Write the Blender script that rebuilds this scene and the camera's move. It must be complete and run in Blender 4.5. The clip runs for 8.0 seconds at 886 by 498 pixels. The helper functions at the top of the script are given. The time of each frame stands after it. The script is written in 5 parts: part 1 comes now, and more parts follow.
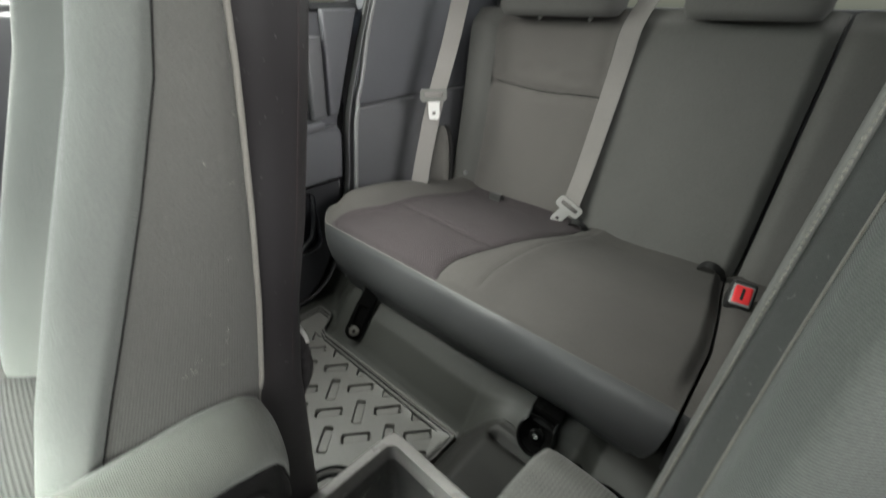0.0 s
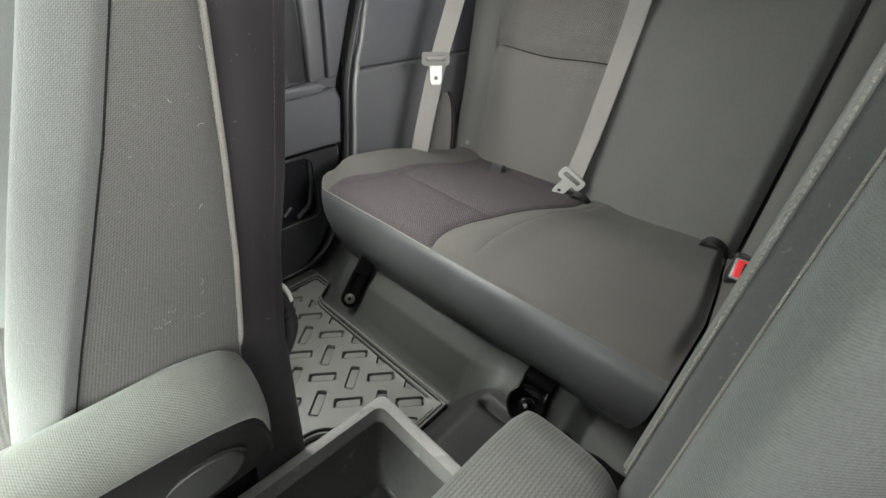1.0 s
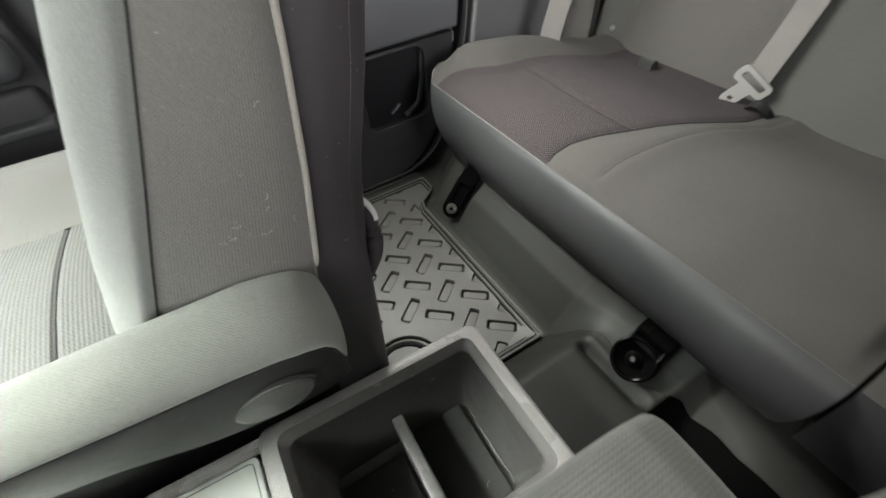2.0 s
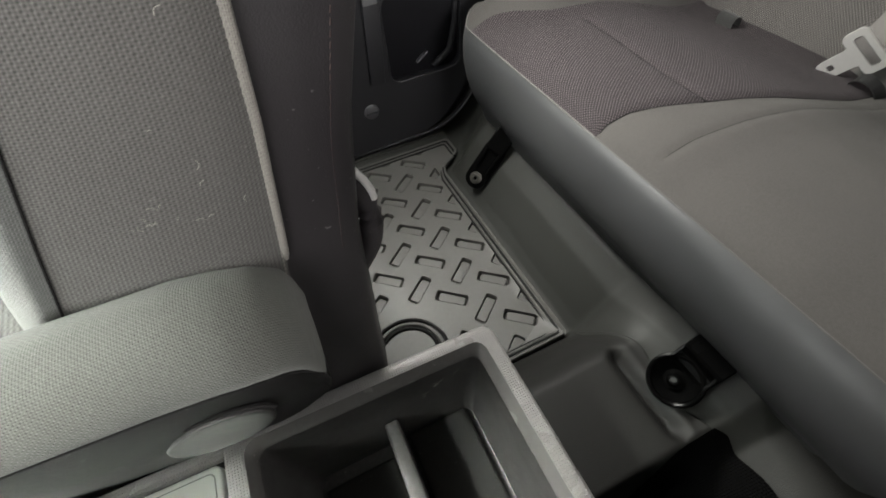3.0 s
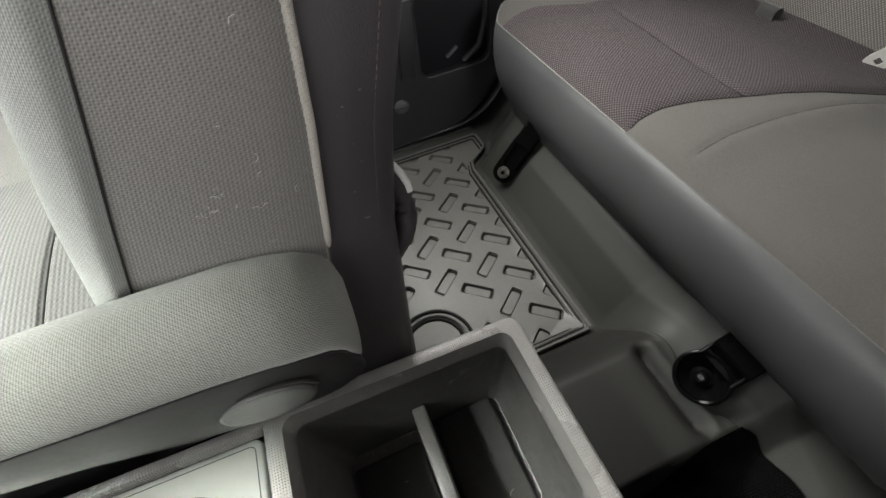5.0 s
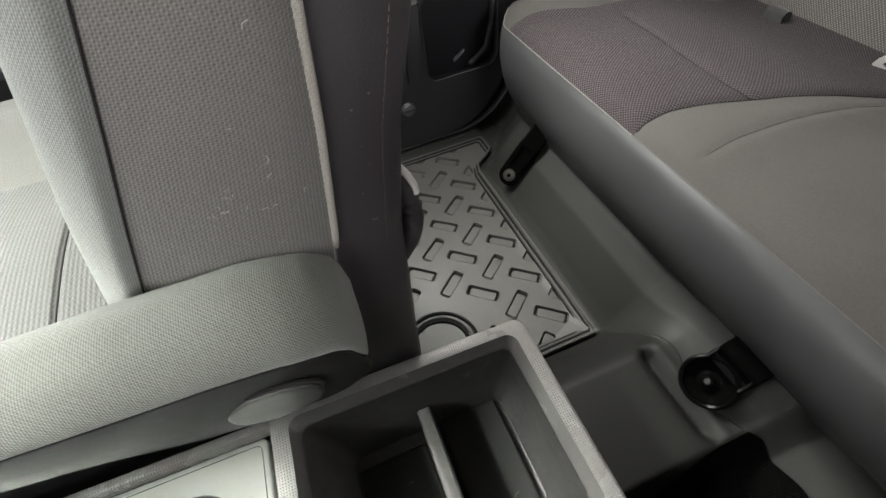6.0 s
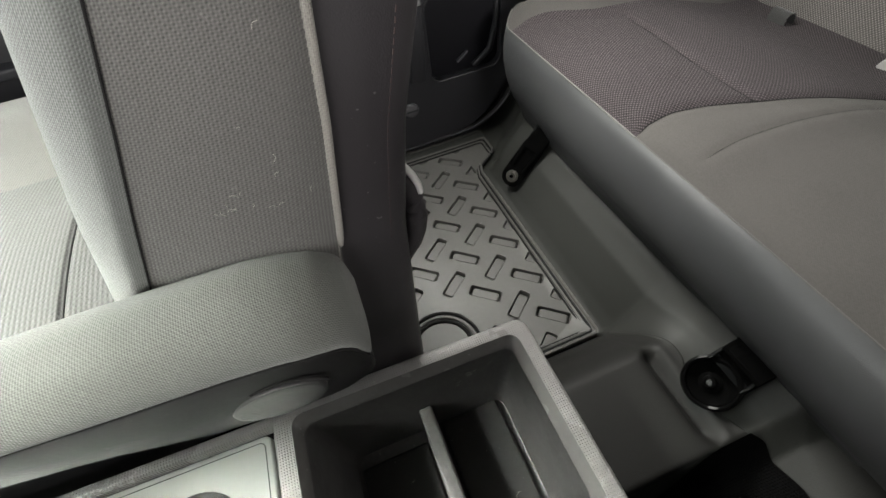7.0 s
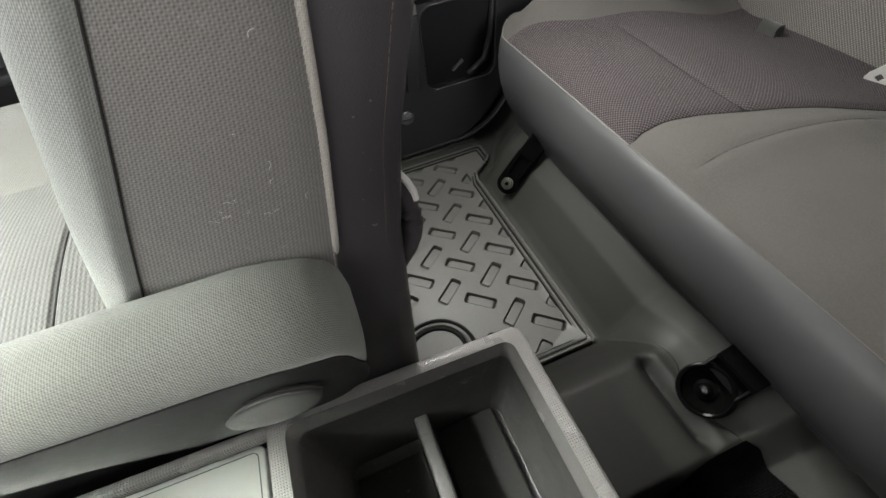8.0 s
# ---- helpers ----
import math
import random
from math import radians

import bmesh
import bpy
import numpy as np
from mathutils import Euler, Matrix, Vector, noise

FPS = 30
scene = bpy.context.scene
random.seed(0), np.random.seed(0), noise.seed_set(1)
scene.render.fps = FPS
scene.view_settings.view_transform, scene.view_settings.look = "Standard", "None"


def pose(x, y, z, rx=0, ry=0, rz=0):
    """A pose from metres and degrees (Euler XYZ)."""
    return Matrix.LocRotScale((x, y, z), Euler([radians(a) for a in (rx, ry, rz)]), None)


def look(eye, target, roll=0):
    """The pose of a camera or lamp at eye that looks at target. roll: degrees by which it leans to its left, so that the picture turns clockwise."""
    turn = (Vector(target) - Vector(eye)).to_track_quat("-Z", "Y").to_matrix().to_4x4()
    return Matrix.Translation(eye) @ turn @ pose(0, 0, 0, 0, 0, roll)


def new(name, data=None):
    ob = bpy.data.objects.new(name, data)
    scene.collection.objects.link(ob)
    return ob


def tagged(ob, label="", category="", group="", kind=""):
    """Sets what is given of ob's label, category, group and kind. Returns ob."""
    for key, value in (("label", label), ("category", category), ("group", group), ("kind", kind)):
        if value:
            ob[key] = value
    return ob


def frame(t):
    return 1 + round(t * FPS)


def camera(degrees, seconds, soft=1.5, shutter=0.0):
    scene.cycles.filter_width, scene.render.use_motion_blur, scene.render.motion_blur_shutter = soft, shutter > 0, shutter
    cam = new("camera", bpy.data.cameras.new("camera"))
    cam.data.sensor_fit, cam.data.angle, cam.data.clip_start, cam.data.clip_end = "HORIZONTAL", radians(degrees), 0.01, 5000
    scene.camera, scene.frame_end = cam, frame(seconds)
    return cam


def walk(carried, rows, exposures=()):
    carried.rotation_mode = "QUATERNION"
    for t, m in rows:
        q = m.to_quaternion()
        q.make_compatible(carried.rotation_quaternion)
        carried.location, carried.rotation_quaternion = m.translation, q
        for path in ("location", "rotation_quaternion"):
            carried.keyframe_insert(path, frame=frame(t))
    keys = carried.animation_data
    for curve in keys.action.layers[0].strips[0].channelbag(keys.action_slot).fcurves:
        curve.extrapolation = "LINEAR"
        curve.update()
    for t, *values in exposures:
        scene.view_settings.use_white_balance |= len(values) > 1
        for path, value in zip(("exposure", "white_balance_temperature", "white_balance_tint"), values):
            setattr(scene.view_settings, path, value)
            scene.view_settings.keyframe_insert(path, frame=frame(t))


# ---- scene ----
cam = camera(94.2, 8.0, soft=1.6, shutter=0.5)

PATH = [
    (0, (0.209, 1.657, 0.77), (-0.947, 2.922, -0.261), -0.0),
    (0.2, (0.217, 1.667, 0.758), (-0.917, 2.889, -0.347), 1.0),
    (0.5, (0.222, 1.673, 0.751), (-0.915, 2.884, -0.364), 0.7),
    (1, (0.221, 1.672, 0.747), (-0.912, 2.876, -0.378), 1.0),
    (1.2, (0.222, 1.673, 0.748), (-0.917, 2.865, -0.385), 0.6),
    (1.4, (0.222, 1.675, 0.748), (-0.921, 2.836, -0.413), 0.6),
    (1.5, (0.22, 1.679, 0.747), (-0.939, 2.722, -0.505), 0.2),
    (1.6, (0.212, 1.687, 0.743), (-0.985, 2.531, -0.619), -2.5),
    (1.7, (0.199, 1.698, 0.735), (-1.034, 2.418, -0.666), -5.6),
    (2.8, (0.086, 1.778, 0.657), (-1.104, 2.261, -0.876), -4.5),
    (3, (0.082, 1.773, 0.653), (-1.057, 2.221, -0.929), -5.0),
    (3.5, (0.085, 1.772, 0.657), (-1.061, 2.154, -0.936), -7.3),
    (4, (0.088, 1.768, 0.659), (-1.067, 2.12, -0.936), -7.8),
    (4.5, (0.089, 1.765, 0.661), (-1.071, 2.108, -0.932), -8.0),
    (6, (0.091, 1.762, 0.664), (-1.095, 2.078, -0.916), -8.8),
    (6.5, (0.092, 1.762, 0.665), (-1.1, 2.071, -0.911), -9.0),
    (7, (0.093, 1.76, 0.665), (-1.1, 2.069, -0.911), -8.8),
    (7.5, (0.092, 1.76, 0.666), (-1.103, 2.071, -0.907), -8.6),
    (8, (0.093, 1.76, 0.665), (-1.116, 2.101, -0.891), -7.8),
]

walk(cam, [(t, look(eye, target, roll)) for t, eye, target, roll in PATH], [(0, 0.0, 6380, 4), (0.6, 0.20, 6380, 5), (1.5, 0.34, 6400, 5), (2.8, 0.06, 6500, 9), (8, 0.08, 6500, 9)])

# ---- world and light ----
world = bpy.data.worlds.new("sky")
scene.world = world
world.use_nodes = True
wn, wl = world.node_tree.nodes, world.node_tree.links
sky = wn.new("ShaderNodeTexSky")
sky.sky_type, sky.sun_disc = "NISHITA", False
sky.sun_elevation, sky.sun_rotation = radians(38), radians(200)
wl.new(sky.outputs[0], wn["Background"].inputs[0])
wn["Background"].inputs[1].default_value = 0.05

sun = new("sun", bpy.data.lights.new("sun", "SUN"))
sun.data.energy, sun.data.angle, sun.data.color = 1.0, radians(14), (1, 0.97, 0.92)
sun.matrix_world = look((-1.0, -2.0, 2.2), (0, 0.6, 0.4))


def window_light(name, m, wide, high, watts, colour, spread):
    """Daylight that comes in through one window, within the angle that the opening leaves free."""
    data = bpy.data.lights.new(name, "AREA")
    data.shape, data.size, data.size_y, data.energy, data.color = "RECTANGLE", wide, high, watts, colour
    data.spread = radians(spread)
    lamp = new(name, data)
    lamp.matrix_world = m
    return lamp


WINDSCREEN_W, PASSENGER_W, DRIVER_W, REAR_WEST_W, REAR_EAST_W, BACK_W = 12.0, 2.2, 3.6, 12.0, 2.8, 3.6
window_light("windscreen_daylight", look((-0.10, 0.93, 1.09), (-0.05, 1.38, 0.25)), 0.70, 0.30, WINDSCREEN_W, (0.955, 1.0, 0.925), 43)
window_light("windscreen_daylight", look((-0.05, 0.72, 1.0), (-0.15, 2.6, 0.50)), 0.9, 0.34, 1.0, (0.96, 1.0, 0.95), 48)
window_light("front_window_daylight", look((-0.80, 1.08, 0.93), (-0.15, 1.55, 0.52)), 0.62, 0.36, PASSENGER_W, (0.93, 1.0, 0.93), 90)
window_light("front_window_daylight", look((0.80, 1.08, 0.93), (-0.35, 1.90, 0.62)), 0.62, 0.36, DRIVER_W, (1.0, 0.98, 0.96), 90)
window_light("rear_window_daylight", look((-0.80, 1.88, 0.94), (-0.34, 2.15, 0.16)), 0.56, 0.34, REAR_WEST_W, (0.98, 0.97, 0.91), 118)
window_light("rear_window_daylight", look((0.80, 2.12, 0.95), (-0.60, 2.12, 0.62)), 0.56, 0.32, REAR_EAST_W, (1.0, 0.96, 0.95), 62)
window_light("back_glass_daylight", look((0, 2.93, 0.98), (0, 2.0, 0.4)), 1.1, 0.26, BACK_W, (1.0, 0.98, 0.94), 140)


# ---- materials ----
def node_material(name):
    mat = bpy.data.materials.new(name)
    mat.use_nodes = True
    return mat, mat.node_tree.nodes, mat.node_tree.links


def maths(nodes, links, op, a, b=0.0):
    n = nodes.new("ShaderNodeMath")
    n.operation = op
    for slot, v in zip(n.inputs, (a, b)):
        if isinstance(v, (int, float)):
            slot.default_value = v
        else:
            links.new(v, slot)
    return n.outputs[0]


def tone(c, k):
    return (min(1, c[0] * k), min(1, c[1] * k), min(1, c[2] * k), 1)


def mixed(nodes, links, fac, a, b):
    n = nodes.new("ShaderNodeMix")
    n.data_type = "RGBA"
    for slot, v in ((n.inputs[0], fac), (n.inputs[6], a), (n.inputs[7], b)):
        if isinstance(v, (int, float, tuple)):
            slot.default_value = v
        else:
            links.new(v, slot)
    return n.outputs[2]


def noisy(nodes, links, coords, scale, detail=3.0, low=0.35, high=0.65):
    n = nodes.new("ShaderNodeTexNoise")
    n.inputs["Scale"].default_value, n.inputs["Detail"].default_value = scale, detail
    links.new(coords, n.inputs["Vector"])
    r = nodes.new("ShaderNodeMapRange")
    r.inputs[1].default_value, r.inputs[2].default_value = low, high
    links.new(n.outputs[0], r.inputs[0])
    return r.outputs[0]


def woven(name, colour, pitch, contrast=0.35, relief=0.0006, rough=0.85, dots=False, ribs=False, sheen=0.25, lint=0.0, slant=1.0, sheen_rough=0.5, spec=0.3, turned=False):
    """Cloth with a weave at real pitch, in metres, on the mesh's own UV map; soft stains and lint over it."""
    mat, nodes, links = node_material(name)
    bsdf = nodes["Principled BSDF"]
    uv = nodes.new("ShaderNodeUVMap")
    split = nodes.new("ShaderNodeSeparateXYZ")
    links.new(uv.outputs[0], split.inputs[0])
    k = 2 * math.pi / pitch
    u, v = (split.outputs[1], split.outputs[0]) if turned else (split.outputs[0], split.outputs[1])
    if ribs:
        a = maths(nodes, links, "MULTIPLY", u, k)
        b = maths(nodes, links, "MULTIPLY", v, k * 0.8)
    elif dots:
        a, b = maths(nodes, links, "MULTIPLY", u, k), maths(nodes, links, "MULTIPLY", v, k)
    else:
        a = maths(nodes, links, "MULTIPLY", maths(nodes, links, "ADD", u, maths(nodes, links, "MULTIPLY", v, slant)), k * 0.7)
        b = maths(nodes, links, "MULTIPLY", maths(nodes, links, "SUBTRACT", u, v), k * 0.7)
    cross = maths(nodes, links, "MULTIPLY", maths(nodes, links, "SINE", a), maths(nodes, links, "SINE", b))
    if dots:
        wave = cross
    elif ribs:
        wave = maths(nodes, links, "ADD", maths(nodes, links, "MULTIPLY", maths(nodes, links, "SINE", a), 0.65), maths(nodes, links, "MULTIPLY", cross, 0.35))
    else:
        wave = maths(nodes, links, "ADD", maths(nodes, links, "MULTIPLY", maths(nodes, links, "SINE", a), 0.3), maths(nodes, links, "MULTIPLY", cross, 0.7))
    height = maths(nodes, links, "ADD", maths(nodes, links, "MULTIPLY", wave, 0.5), 0.5)
    if dots:
        height = maths(nodes, links, "POWER", height, 3.0)
    tex = nodes.new("ShaderNodeTexCoord")
    stain = noisy(nodes, links, tex.outputs["Object"], 7.0, 4.0)
    fuzz = noisy(nodes, links, tex.outputs["Object"], 420.0, 2.0)
    base = mixed(nodes, links, height, tone(colour, 1 - contrast), tone(colour, 1 + contrast * (2.2 if dots else 1)))
    base = mixed(nodes, links, maths(nodes, links, "MULTIPLY", stain, 0.25), base, tone(colour, 0.7))
    base = mixed(nodes, links, maths(nodes, links, "MULTIPLY", fuzz, 0.18), base, tone(colour, 1.6))
    if lint:
        speck = noisy(nodes, links, tex.outputs["Object"], 330.0, 0.0, 0.79, 0.82)
        base = mixed(nodes, links, maths(nodes, links, "MULTIPLY", speck, lint * 0.6), base, (0.4, 0.38, 0.36, 1))
    links.new(base, bsdf.inputs["Base Color"])
    bsdf.inputs["Roughness"].default_value = rough
    bsdf.inputs["Specular IOR Level"].default_value = spec
    bsdf.inputs["Sheen Weight"].default_value = sheen
    bsdf.inputs["Sheen Roughness"].default_value = sheen_rough
    bump = nodes.new("ShaderNodeBump")
    bump.inputs["Distance"].default_value = relief
    bump.inputs["Strength"].default_value = 0.8
    links.new(maths(nodes, links, "ADD", height, maths(nodes, links, "MULTIPLY", fuzz, 0.4)), bump.inputs["Height"])
    # soft unevenness of the padding under the cloth
    drape = nodes.new("ShaderNodeBump")
    drape.inputs["Distance"].default_value, drape.inputs["Strength"].default_value = 0.010, 0.24
    links.new(noisy(nodes, links, tex.outputs["Object"], 11.0, 2.0, 0.2, 0.8), drape.inputs["Height"])
    links.new(drape.outputs[0], bump.inputs["Normal"])
    links.new(bump.outputs[0], bsdf.inputs["Normal"])
    return mat


def moulded(name, colour, rough=0.5, grain=900.0, relief=0.0004, spec=0.5, wear=0.25, metal=0.0, dust=0.0, big=9.0, studs=False):
    """Grained plastic, rubber, vinyl or painted metal, with handling marks and dust."""
    mat, nodes, links = node_material(name)
    bsdf = nodes["Principled BSDF"]
    tex = nodes.new("ShaderNodeTexCoord")
    cell = nodes.new("ShaderNodeTexVoronoi")
    cell.inputs["Scale"].default_value = grain
    links.new(tex.outputs["Object"], cell.inputs["Vector"])
    patch = noisy(nodes, links, tex.outputs["Object"], big, 5.0)
    fine = noisy(nodes, links, tex.outputs["Object"], 160.0, 3.0)
    base = mixed(nodes, links, maths(nodes, links, "MULTIPLY", patch, wear), tone(colour, 1.0), tone(colour, 1.45))
    base = mixed(nodes, links, maths(nodes, links, "MULTIPLY", fine, wear * 0.6), base, tone(colour, 0.7))
    if dust:
        speck = noisy(nodes, links, tex.outputs["Object"], 240.0, 1.0, 0.74, 0.79)
        base = mixed(nodes, links, maths(nodes, links, "MULTIPLY", speck, dust), base, (0.42, 0.41, 0.39, 1))
    links.new(base, bsdf.inputs["Base Color"])
    links.new(maths(nodes, links, "ADD", maths(nodes, links, "MULTIPLY", patch, 0.16), rough - 0.06), bsdf.inputs["Roughness"])
    bsdf.inputs["Metallic"].default_value = metal
    bsdf.inputs["Specular IOR Level"].default_value = spec
    bump = nodes.new("ShaderNodeBump")
    bump.inputs["Distance"].default_value = relief
    bump.inputs["Strength"].default_value = 0.6
    if studs:
        cell.voronoi_dimensions = "2D"
        cell.inputs["Randomness"].default_value = 0.12
        dome = nodes.new("ShaderNodeMapRange")
        dome.interpolation_type = "SMOOTHSTEP"
        dome.inputs[1].default_value, dome.inputs[2].default_value = 0.15, 0.42
        dome.inputs[3].default_value, dome.inputs[4].default_value = 1.0, 0.0
        links.new(cell.outputs["Distance"], dome.inputs[0])
        links.new(dome.outputs[0], bump.inputs["Height"])
    else:
        links.new(cell.outputs["Distance"], bump.inputs["Height"])
    links.new(bump.outputs[0], bsdf.inputs["Normal"])
    return mat


# One grey seat cloth: bolster and cushion copies are coloured lighter for light.
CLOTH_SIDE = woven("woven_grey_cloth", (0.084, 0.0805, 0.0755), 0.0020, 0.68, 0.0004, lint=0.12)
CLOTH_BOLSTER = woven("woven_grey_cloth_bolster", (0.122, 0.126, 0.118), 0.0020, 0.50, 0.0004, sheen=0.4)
CLOTH_CUSHION_LIT = woven("woven_grey_cushion_cloth_lit", (0.117, 0.120, 0.108), 0.0019, 0.62, 0.0004, lint=0.12)
# Driver's copies of that cloth: bolster coloured darker for shade, cushion lighter for light.
CLOTH_DRIVER = woven("fine_ribbed_shaded_cloth", (0.100, 0.104, 0.098), 0.0017, 0.20, 0.0003, ribs=True, sheen=0.2, turned=True)
CLOTH_RIBBED = woven("ribbed_lit_grey_cloth", (0.150, 0.148, 0.138), 0.0030, 0.42, 0.0005, ribs=True, sheen=0.2)
# Same cloth again, the driver's side panel coloured dark in place of shade.
DRIVER_SIDE_SHADED = woven("shaded_fine_cloth", (0.052, 0.053, 0.051), 0.0012, 0.2, 0.0002, sheen=0.15, lint=0.2)
CLOTH_CENTRE = woven("ribbed_grey_cloth", (0.066, 0.065, 0.062), 0.0042, 0.40, 0.0008, ribs=True, sheen=0.08)
CLOTH_CUSHION = woven("cross_ribbed_grey_cloth", (0.050, 0.0495, 0.047), 0.0042, 0.45, 0.0008, ribs=True, sheen=0.08, turned=True)
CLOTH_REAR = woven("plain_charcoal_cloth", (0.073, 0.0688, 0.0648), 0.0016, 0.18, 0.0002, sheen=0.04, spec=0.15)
# the cushion's charcoal cloth in a lighter copy, for light on the backs
CLOTH_BACK_LIT = woven("charcoal_back_cloth_lit", (0.096, 0.0938, 0.0895), 0.0016, 0.18, 0.0002, sheen=0.08, spec=0.15)
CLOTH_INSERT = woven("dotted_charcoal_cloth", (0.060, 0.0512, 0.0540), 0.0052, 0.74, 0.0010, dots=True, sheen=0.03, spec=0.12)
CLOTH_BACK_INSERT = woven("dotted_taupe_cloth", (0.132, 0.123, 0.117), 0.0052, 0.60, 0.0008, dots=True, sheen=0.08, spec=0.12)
SKIRT = moulded("charcoal_vinyl_skirt", (0.054, 0.055, 0.0568), 0.42, 1400, 0.0002, 0.5, 0.15)
VINYL_BACK = moulded("dark_vinyl", (0.023, 0.0205, 0.022), 0.42, 1000, 0.00012, 0.5, 0.2, dust=0.25)
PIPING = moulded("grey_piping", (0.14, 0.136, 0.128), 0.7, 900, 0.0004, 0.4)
# same piping, a darker copy for the stretch where the light fades
SHADED_PIPING = moulded("shaded_grey_piping", (0.085, 0.083, 0.078), 0.7, 900, 0.0004, 0.4)
DARK_PIPING = moulded("mid_grey_piping", (0.13, 0.128, 0.12), 0.7, 900, 0.0004, 0.4)
SEAT_PIPING = woven("pale_woven_piping", (0.20, 0.187, 0.168), 0.0016, 0.35, 0.0004, sheen=0.2)
COVER_THREAD = moulded("brown_cover_thread", (0.060, 0.042, 0.040), 0.8, 2000, 0.0001, 0.2)
THREAD = moulded("pale_thread", (0.30, 0.29, 0.26), 0.8, 2000, 0.0001, 0.2)
# thread for seams; its dark also serves for gap and recess shade
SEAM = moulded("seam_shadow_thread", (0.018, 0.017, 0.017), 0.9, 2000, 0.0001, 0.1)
SHIELD = moulded("black_grained_plastic", (0.0125, 0.0122, 0.012), 0.46, 1300, 0.0003, 0.2, 0.3, dust=0.12)
DISC = moulded("grey_plastic_cap", (0.024, 0.0233, 0.023), 0.32, 1500, 0.0002, 0.5, 0.25)
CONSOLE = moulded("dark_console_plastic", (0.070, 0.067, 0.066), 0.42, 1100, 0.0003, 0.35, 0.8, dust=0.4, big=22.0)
# black plastic's gloss and glints put into a pale base and specks
RIM = moulded("leather_grained_plastic_sheen", (0.310, 0.297, 0.290), 0.30, 380, 0.0026, 0.8, 0.3, dust=0.6, studs=True)
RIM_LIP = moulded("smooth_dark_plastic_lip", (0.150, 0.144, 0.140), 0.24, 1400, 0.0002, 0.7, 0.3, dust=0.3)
# one dark colour for the border grooves' shade and the ring's black arcs
MAT_DARK_LINE = moulded("dark_mat_line", (0.012, 0.012, 0.012), 0.75, 1200, 0.0002, 0.15, 0.2, dust=0.03)
BIN_LINER = moulded("dark_rubber_bin_liner", (0.030, 0.029, 0.028), 0.6, 1200, 0.0002, 0.3, 0.3, dust=0.15)
SILVER = moulded("satin_silver_plastic", (0.42, 0.43, 0.405), 0.34, 2500, 0.0001, 0.5, 0.05)
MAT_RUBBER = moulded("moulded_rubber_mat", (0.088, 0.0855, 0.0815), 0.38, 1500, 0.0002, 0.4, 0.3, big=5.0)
# near-black, laid over the floor in place of shade
FOOTWELL_SHADE = woven("footwell_shade_black", (0.0045, 0.0045, 0.0045), 0.004, 0.4, 0.0015, sheen=0.0, spec=0.02)
FLOOR_VINYL = moulded("charcoal_floor_vinyl", (0.028, 0.0288, 0.0260), 0.52, 800, 0.0004, 0.4, 0.25, big=4.0)
# floor vinyl again, darker for the shade between the seats
TUNNEL_SHADED = moulded("shaded_tunnel_vinyl", (0.0150, 0.0146, 0.0137), 0.5, 800, 0.0003, 0.35, 0.25, big=6.0)
BLACK_STEEL = moulded("gloss_black_steel", (0.0030, 0.0030, 0.0030), 0.20, 600, 0.00005, 0.07, 0.2)
STEEL = moulded("zinc_steel", (0.24, 0.23, 0.21), 0.34, 900, 0.0002, 0.5, 0.3, metal=0.9)
CHROME = moulded("bright_steel", (0.50, 0.49, 0.475), 0.42, 900, 0.0001, 0.5, 0.15, metal=0.2)
WEBBING = woven("grey_webbing", (0.195, 0.183, 0.174), 0.0020, 0.25, 0.0003, ribs=True, sheen=0.1)
DOOR_PLASTIC = moulded("blue_black_door_plastic", (0.092, 0.092, 0.101), 0.45, 1000, 0.0004, 0.45, 0.2)
DOOR_DARK = moulded("dark_door_plastic", (0.026, 0.026, 0.029), 0.42, 1000, 0.0003, 0.45, 0.2)
PILLAR = moulded("grey_pillar_plastic", (0.095, 0.094, 0.100), 0.45, 1000, 0.0003, 0.45, 0.2)
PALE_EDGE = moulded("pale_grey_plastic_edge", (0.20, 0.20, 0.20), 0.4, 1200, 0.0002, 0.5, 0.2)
POCKET_SHADE = moulded("pocket_shade_black", (0.010, 0.010, 0.012), 0.6, 1000, 0.0002, 0.15, 0.1)
ARMREST = moulded("dark_armrest_plastic", (0.055, 0.056, 0.060), 0.4, 1000, 0.0003, 0.4, 0.15)
SEAL = moulded("black_rubber_seal", (0.010, 0.010, 0.010), 0.6, 1000, 0.0002, 0.4, 0.1)
RED = moulded("red_plastic_button", (0.62, 0.03, 0.035), 0.35, 2000, 0.0001, 0.5, 0.1)
BUCKLE = moulded("black_buckle_plastic", (0.020, 0.020, 0.020), 0.4, 1500, 0.0002, 0.5, 0.2)
STRAP = woven("dark_strap_cloth", (0.030, 0.030, 0.029), 0.0020, 0.3, 0.0003, ribs=True, sheen=0.3)
HEADLINER = moulded("pale_headliner", (0.70, 0.69, 0.65), 0.9, 700, 0.0003, 0.2, 0.1)
DASH = moulded("dark_dashboard_plastic", (0.045, 0.046, 0.047), 0.6, 900, 0.0004, 0.4, 0.2)


# ---- mesh helpers ----
def spline(points, n):
    """n points along a smooth curve through the given ones."""
    p = [Vector(q) for q in points]
    p = [p[0] * 2 - p[1]] + p + [p[-1] * 2 - p[-2]]
    out, spans = [], len(p) - 3
    for k in range(n):
        s = k / (n - 1) * spans
        i = min(int(s), spans - 1)
        t = s - i
        a, b, c, d = p[i:i + 4]
        out.append(0.5 * (2 * b + (c - a) * t + (2 * a - 5 * b + 4 * c - d) * t * t + (3 * b - a - 3 * c + d) * t ** 3))
    return out


def lerp_table(table, x):
    xs, ys = zip(*table)
    return float(np.interp(x, xs, ys))


